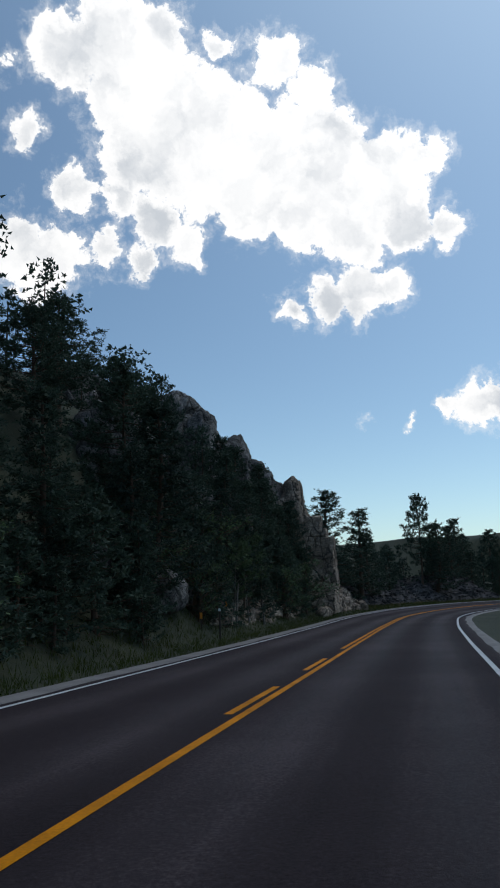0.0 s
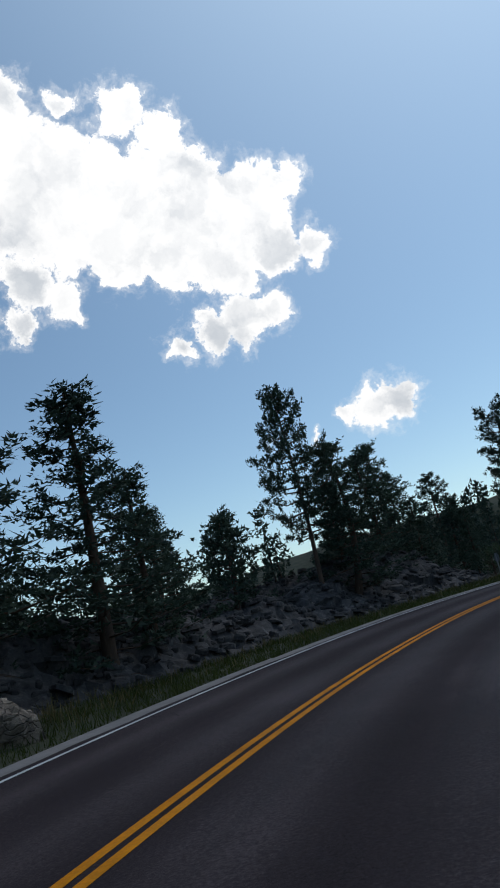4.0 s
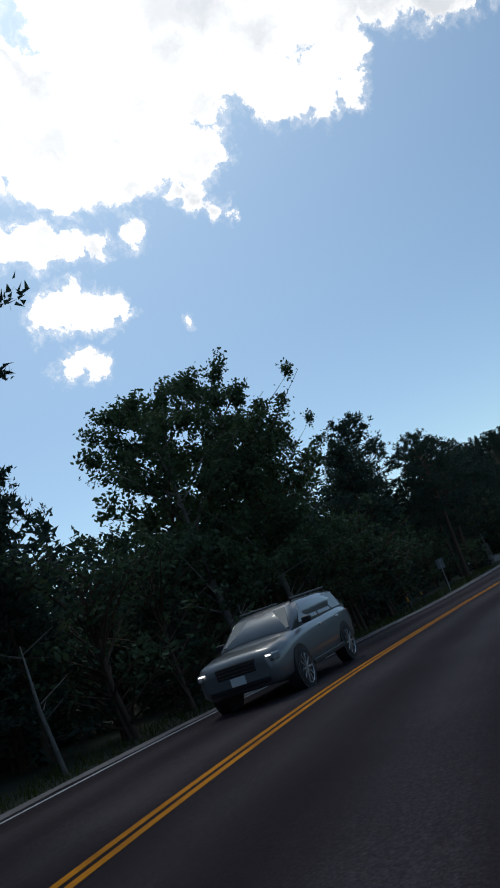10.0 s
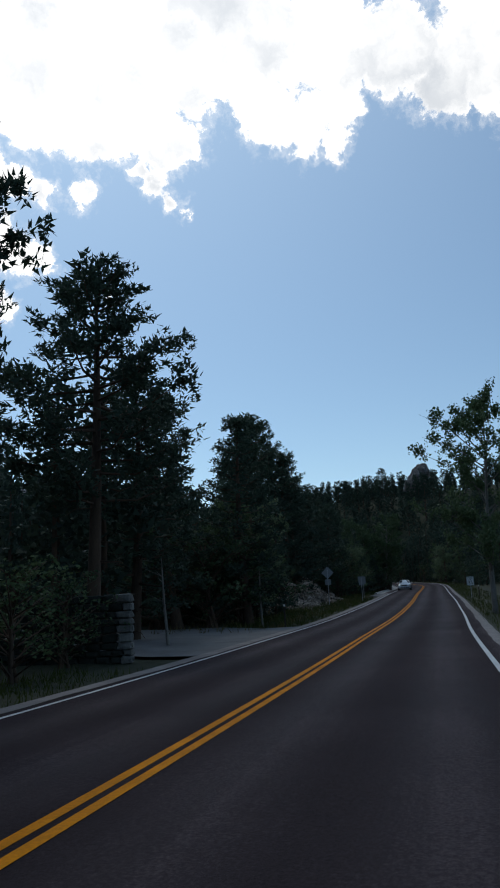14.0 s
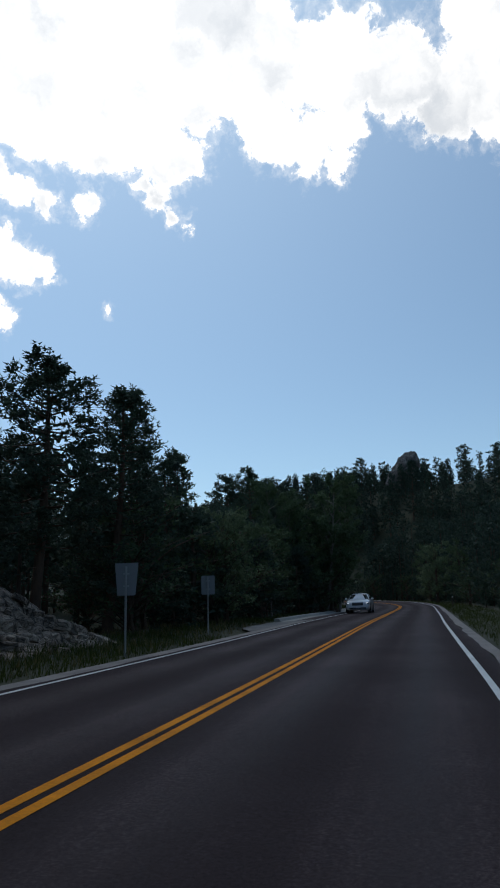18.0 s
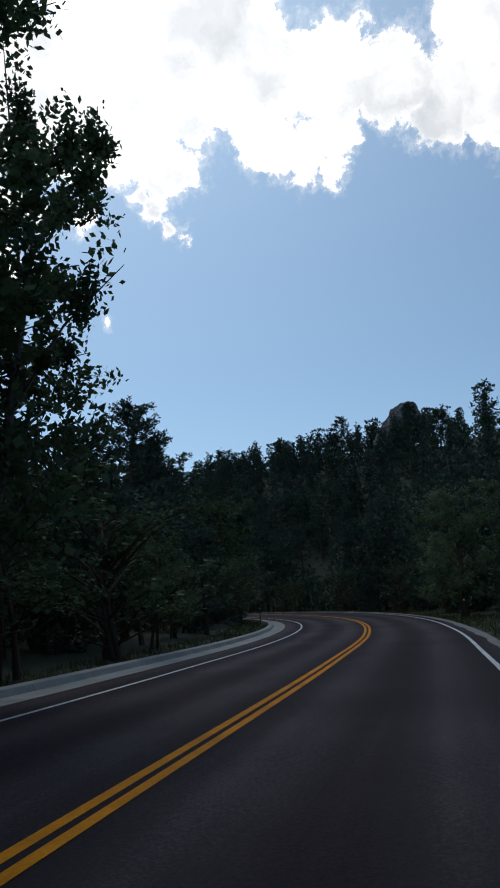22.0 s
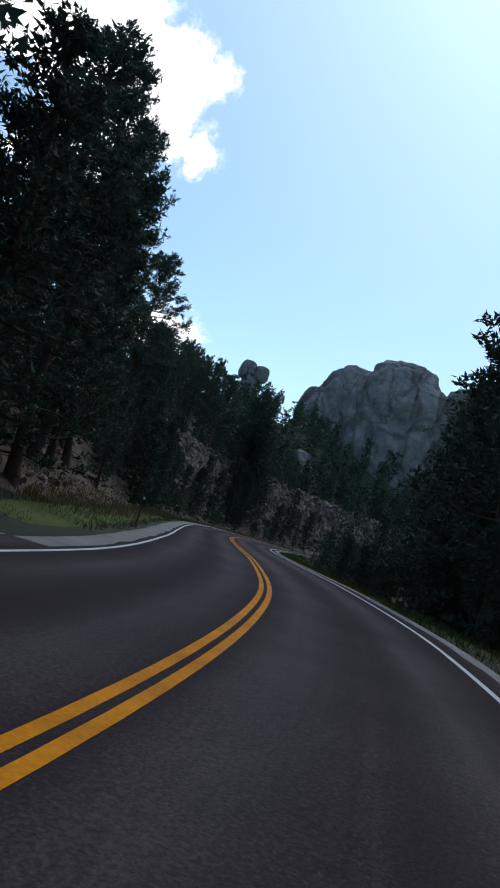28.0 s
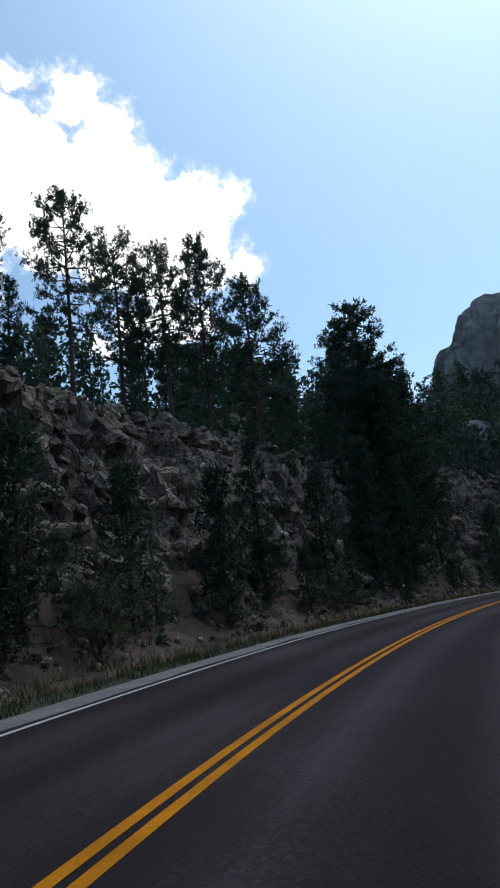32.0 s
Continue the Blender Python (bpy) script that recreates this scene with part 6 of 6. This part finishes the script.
def apron(name, s0, s1, lat0, lat1, taper, mat, label):
    """A paved mouth that leaves the road."""
    verts, faces = [], []
    n, m = 14, 8
    for i in range(n):
        for j in range(m):
            w = j / (m - 1)
            lat = lat0 + (lat1 - lat0) * w
            a, b = s0 + taper * w, s1 - taper * w
            s = a + (b - a) * i / (n - 1)
            place, _, left, bank = along(s)
            p = place + left * lat
            verts.append((p.x, p.y, max(place.z + bank * HALF_LEFT + 0.004, ground_z(s, lat) + 0.05) if w > 0.15 else place.z + bank * lat + 0.004))
    for i in range(n - 1):
        for j in range(m - 1):
            a = i * m + j
            faces.append((a, a + m, a + m + 1, a + 1))
    tagged(new(name, mesh_of(name, verts, faces, mat, True)), label, "driveway", kind="structure")


apron("driveway", 188.8, 204, HALF_LEFT - 0.05, 18, 3.5, OLDASPHALT, "worn grey side road joining from the left")
apron("pull_off", 96, 118, HALF_LEFT - 0.05, 5.6, 5.0, OLDASPHALT, "pale paved pull-off beside the road")
apron("pull_off", 252, 268, HALF_LEFT - 0.05, 5.4, 5.0, OLDASPHALT, "pale paved strip before the kerb")

# a bare snag and pale saplings at the wood's edge
def snag(s, lat, tall, lean, seed):
    root = thing("dead_tree", facing(s, lat), "thin bare dead tree at the edge of the wood", "tree", "dead trees")
    rng = random.Random(seed)
    verts, faces = [], []
    top = Vector((lean, rng.uniform(-0.2, 0.2), tall))
    tube(verts, faces, [Vector((0, 0, -0.1)), top * 0.5 + Vector((0.1, 0, 0)), top], [0.06, 0.045, 0.012], 6)
    part("trunk", mesh_of("trunk", verts, faces, PALEBARK, True), None, root)
    for k in range(5):
        u = rng.uniform(0.4, 0.95)
        a = rng.uniform(0, 6.28)
        v, f = [], []
        tube(v, f, [top * u, top * u + Vector((math.cos(a), math.sin(a), 0.5)) * rng.uniform(0.3, 0.8)], [0.018, 0.004], 4)
        part("branch", mesh_of("branch", v, f, PALEBARK, True), None, root)


for k, (s, lat, tall, lean) in enumerate(((139.4, 5.0, 2.4, 0.1), (274.4, 7.6, 3.6, 0.0), (33.6, 6.4, 2.0, 0.1), (36.4, 6.5, 2.2, 0.0), (38.6, 6.3, 1.8, -0.1), (193.5, 6.6, 3.0, 0.15), (206.0, 6.4, 3.4, 0.0), (118.0, 7.2, 2.0, -0.3), (131.5, 5.6, 2.6, 0.2))):
    snag(s, lat, tall, lean, 300 + k)


# ---- cars ----
def car_paint(name, colour):
    m = bpy.data.materials.new(name)
    m.use_nodes = True
    n = Nodes(m.node_tree)
    dust = n.noise(n.add("ShaderNodeTexCoord").outputs["Object"], 3.0, 4.0)
    c = n.mix(n.math("MULTIPLY", dust, 0.25), (*colour, 1), (*[v * 0.75 for v in colour], 1))
    p = n.add("ShaderNodeBsdfPrincipled", {"Base Color": c, "Roughness": 0.35, "Metallic": 0.1, "Coat Weight": 0.8, "Coat Roughness": 0.06})
    out = n.add("ShaderNodeOutputMaterial")
    m.node_tree.links.new(p.outputs[0], out.inputs[0])
    return m


WHITE_CAR = car_paint("white_car_paint", (0.62, 0.64, 0.66))
GREY_CAR = car_paint("dark_grey_car_paint", (0.13, 0.135, 0.14))
TINT = plain("tinted_car_glass", (0.02, 0.025, 0.03), 0.06, 0.0, 0.8)
TYRE = plain("tyre_rubber", (0.02, 0.02, 0.02), 0.85)
RIM = plain("alloy_rim", (0.5, 0.5, 0.52), 0.3, 0.9)
TRIM = plain("black_car_trim", (0.015, 0.015, 0.016), 0.5)
CHROME = plain("chrome_strip", (0.7, 0.7, 0.72), 0.15, 1.0)
LAMPGLASS = plain("headlamp_lens", (0.30, 0.32, 0.34), 0.1, 0.3)
LAMPON = plain("running_light", (1.0, 1.0, 0.95), 0.3, emit=2.5)
REDLAMP = plain("tail_lamp", (0.35, 0.01, 0.01), 0.2)


def loft(stations, ring, mat, name):
    """A skin through rings of points."""
    verts, faces = [], []
    for st in stations:
        verts += ring(*st)
    k = len(ring(*stations[0]))
    for i in range(len(stations) - 1):
        for j in range(k):
            a, b = i * k + j, i * k + (j + 1) % k
            faces.append((a, b, b + k, a + k))
    faces.append(tuple(range(k))[::-1])
    faces.append(tuple(range((len(stations) - 1) * k, len(stations) * k)))
    bm = bmesh.new()
    vs = [bm.verts.new(v) for v in verts]
    for f in faces:
        bm.faces.new([vs[i] for i in f])
    bmesh.ops.recalc_face_normals(bm, faces=bm.faces[:])
    for f in bm.faces:
        f.smooth = len(f.verts) == 4
    return bm


def shell_ring(x, zb, zt, hw):
    half = [(0.0, zb), (hw * 0.80, zb), (hw * 0.97, zb + 0.10), (hw * 1.0, zb + (zt - zb) * 0.45), (hw * 0.985, zt - 0.16), (hw * 0.93, zt - 0.04), (hw * 0.80, zt + 0.005), (hw * 0.4, zt + 0.03), (0.0, zt + 0.035)]
    return [(x, y, z) for y, z in half] + [(x, -y, z) for y, z in half[-2:0:-1]]


def cabin_ring(x, z0, z1, w0, w1):
    half = [(w0, z0), (w0 + (w1 - w0) * 0.55, z0 + (z1 - z0) * 0.62), (w1, z1 - 0.05), (w1 * 0.85, z1), (w1 * 0.4, z1 + 0.015)]
    return [(x, y, z) for y, z in half] + [(x, -y, z) for y, z in half[::-1]]


def plate_between(a, b, c, d, out, name, mat, parent, label=""):
    """A pane through four corners, pushed out a little, with thickness."""
    pts = [Vector(p) for p in (a, b, c, d)]
    n = (pts[1] - pts[0]).cross(pts[3] - pts[0]).normalized()
    if n.dot(Vector(out)) < 0:
        n = -n
    bm = bmesh.new()
    f = [bm.verts.new(p + n * 0.014) for p in pts]
    g = [bm.verts.new(p - n * 0.02) for p in pts]
    bm.faces.new(f)
    bm.faces.new(g[::-1])
    for i in range(4):
        bm.faces.new((f[i], g[i], g[(i + 1) % 4], f[(i + 1) % 4]))
    bmesh.ops.recalc_face_normals(bm, faces=bm.faces[:])
    return part(name, bm, mat, parent, label)


def car(s, lat, paint, tall, label, suv=False, lights=False):
    """A car that stands in the oncoming lane, nose towards those who drive up."""
    root = tagged(new("car"), label, "car", "cars in the oncoming lane")
    place, ahead, left, bank = along(s)
    p = place + left * lat
    p.z = surface_z(s, lat) + 0.006
    root.matrix_basis = Matrix.Translation(p) @ pose(0, 0, 0, 0, 0, math.degrees(math.atan2(-ahead.y, -ahead.x)))
    h = 0.14 if suv else 0.0
    stations = [(2.47, 0.42 + h * 0.5, 0.66 + h, 0.70), (2.42, 0.27 + h, 0.80 + h, 0.82), (2.25, 0.22 + h, 0.88 + h, 0.90), (1.75, 0.20 + h, 0.95 + h, 0.935), (1.20, 0.20 + h, 1.00 + h, 0.95),
                (0.4, 0.20 + h, 1.03 + h, 0.955), (-0.8, 0.20 + h, 1.05 + h, 0.955), (-1.6, 0.21 + h, 1.07 + h, 0.945), (-2.1, 0.24 + h, 1.06 + h, 0.92), (-2.38, 0.30 + h, 1.02 + h, 0.87), (-2.46, 0.42 + h, 0.92 + h, 0.80)]
    body = part("body", loft(stations, shell_ring, paint, "body"), paint, root)
    z0 = 1.0 + h
    if suv:
        cab = [(1.25, z0 - 0.02, z0 + 0.02, 0.84, 0.80), (0.55, z0, tall - 0.05, 0.86, 0.68), (0.2, z0, tall, 0.87, 0.70), (-1.2, z0, tall + 0.005, 0.87, 0.70), (-2.05, z0, tall - 0.03, 0.85, 0.67), (-2.38, z0, z0 + 0.05, 0.82, 0.78)]
    else:
        cab = [(1.20, z0 - 0.02, z0 + 0.01, 0.82, 0.78), (0.38, z0, tall - 0.04, 0.84, 0.64), (0.05, z0, tall, 0.85, 0.65), (-0.75, z0, tall, 0.85, 0.65), (-1.05, z0, tall - 0.04, 0.84, 0.63), (-1.85, z0 + 0.03, z0 + 0.06, 0.78, 0.72)]
    part("cabin", loft(cab, cabin_ring, paint, "cabin"), paint, root)
    # panes
    x1, x2 = cab[0][0], cab[1][0]
    zt = cab[1][2]
    part_glass = lambda u, y: (x1 + (x2 - x1) * u, y, z0 + (zt - z0) * u)
    plate_between(part_glass(0.10, 0.76), part_glass(0.10, -0.76), part_glass(0.93, -0.58), part_glass(0.93, 0.58), (1, 0, 0.6), "windscreen", TINT, root, "tinted windscreen")
    xb, xt = cab[-1][0], cab[-2][0]
    zr = cab[-2][2]
    plate_between((xb + (xt - xb) * 0.2, 0.70, z0 + (zr - z0) * 0.2), (xb + (xt - xb) * 0.2, -0.70, z0 + (zr - z0) * 0.2), (xb + (xt - xb) * 0.9, -0.55, z0 + (zr - z0) * 0.9), (xb + (xt - xb) * 0.9, 0.55, z0 + (zr - z0) * 0.9), (-1, 0, 0.5), "rear_window", TINT, root, "tinted rear window")
    w1 = cab[2][4]
    spans = [(0.85, 0.28, -0.35), (-0.42, -0.42, -1.25)] + ([(-1.32, -1.32, -2.0)] if suv else [])
    for side in (1, -1):
        for x_low, x_high, x_end in spans:
            lo, hi = z0 + 0.06, tall - 0.10
            yl, yh = 0.845, 0.845 + (w1 - 0.86) * 0.86
            plate_between((x_low, side * yl, lo), (x_end, side * yl, lo), (x_end + (0.18 if x_end < -1 and not suv else 0), side * yh, hi), (x_high, side * yh, hi), (0, side, 0.3), "side_window", TINT, root, "tinted side window")
        bm = bmesh.new()
        box(bm, (0.80, side * 1.02, z0 + 0.08), (0.13, 0.20, 0.13), bevel=0.035)
        part("mirror", bm, paint if not suv else TRIM, root)
        bm = bmesh.new()
        box(bm, (2.33, side * 0.70, 0.70 + h), (0.20, 0.34, 0.14), pose(0, 0, 0, 0, 0, -side * 24), bevel=0.03)
        lamp_ob = part("headlight", bm, LAMPGLASS, root, "clear headlight")
        bm = bmesh.new()
        box(bm, (2.425, side * 0.66, 0.745 + h), (0.03, 0.26, 0.022), pose(0, 0, 0, 0, 0, -side * 24), bevel=0.006)
        part("running_light", bm, LAMPON if lights else CHROME, lamp_ob, "lit white running light" if lights else "")
        bm = bmesh.new()
        box(bm, (-2.36, side * 0.68, 0.86 + h), (0.16, 0.34, 0.14), pose(0, 0, 0, 0, 0, side * 20), bevel=0.03)
        part("tail_light", bm, REDLAMP, root, "red tail light")
        for x in (0.30, -0.85):
            bm = bmesh.new()
            box(bm, (x - 0.3, side * 0.962, 0.88 + h), (0.18, 0.03, 0.03), bevel=0.01)
            part("door_handle", bm, CHROME, root, "chrome door handle")
        bm = bmesh.new()
        box(bm, (-0.05, side * 0.945, 0.26 + h), (2.1, 0.05, 0.10), bevel=0.02)
        part("sill", bm, TRIM, root, "black sill")
        if suv:
            bm = bmesh.new()
            rod(bm, (0.35, side * 0.62, tall + 0.05), (-1.9, side * 0.62, tall + 0.05), 0.022, sides=8)
            for x in (0.3, -0.8, -1.85):
                rod(bm, (x, side * 0.62, tall - 0.04), (x, side * 0.62, tall + 0.05), 0.02, sides=6)
            part("roof_rail", bm, TRIM, root, "black roof rail")
    bm = bmesh.new()
    box(bm, (2.45, 0, 0.66 + h), (0.05, 0.86, 0.24), bevel=0.03)
    grille = part("grille", bm, TRIM, root, "black radiator grille")
    bm = bmesh.new()
    for k in range(3):
        box(bm, (2.478, 0, 0.60 + h + 0.06 * k), (0.012, 0.80, 0.012), bevel=0.003)
    part("grille_bar", bm, CHROME, grille, "thin chrome bar")
    bm = bmesh.new()
    box(bm, (2.44, 0, 0.36 + h), (0.07, 1.30, 0.11), bevel=0.03)
    part("lower_intake", bm, TRIM, root, "black lower air intake")
    bm = bmesh.new()
    box(bm, (2.485, 0, 0.47 + h), (0.012, 0.31, 0.15), bevel=0.004)
    part("number_plate", bm, WHITESIGN, root, "blank white plate")
    r = 0.39 if suv else 0.355
    for x in (1.48, -1.42):
        for side in (1, -1):
            bm = bmesh.new()
            rod(bm, (x, side * 0.70, r + 0.03), (x, side * 0.957, r + 0.03), r + 0.05, sides=28)
            part("wheel_arch", bm, TRIM, root, "black wheel arch")
            bm = bmesh.new()
            rod(bm, (x, side * 0.72, r), (x, side * 0.965, r), r, sides=28)
            edges = [e for e in bm.edges if abs(abs(e.verts[0].co.y) - 0.965) < 0.01 and abs(abs(e.verts[1].co.y) - 0.965) < 0.01]
            bmesh.ops.bevel(bm, geom=edges, offset=0.035, segments=2, affect="EDGES")
            tyre = part("wheel", bm, TYRE, root, "black tyre")
            bm = bmesh.new()
            rod(bm, (x, side * 0.955, r), (x, side * 0.972, r), r * 0.18, sides=16)
            for k in range(10):
                a = math.tau * k / 10
                box(bm, (x + math.cos(a) * r * 0.42, side * 0.968, r + math.sin(a) * r * 0.42), (r * 0.60, 0.014, 0.035), pose(0, 0, 0, 0, -math.degrees(a), 0), bevel=0.004)
            bmesh.ops.create_cone(bm, cap_ends=False, segments=28, radius1=r * 0.74, radius2=r * 0.70, depth=0.03, matrix=Matrix.Translation((x, side * 0.965, r)) @ pose(0, 0, 0, 90, 0, 0))
            part("rim", bm, RIM, tyre, "bright spoked alloy rim")
    return root


car(284.4, 2.45, WHITE_CAR, 1.48, "white saloon car with lit running lights", False, True)
car(134.4, 1.75, GREY_CAR, 1.66, "dark grey sport utility car with lit running lights", True, True)
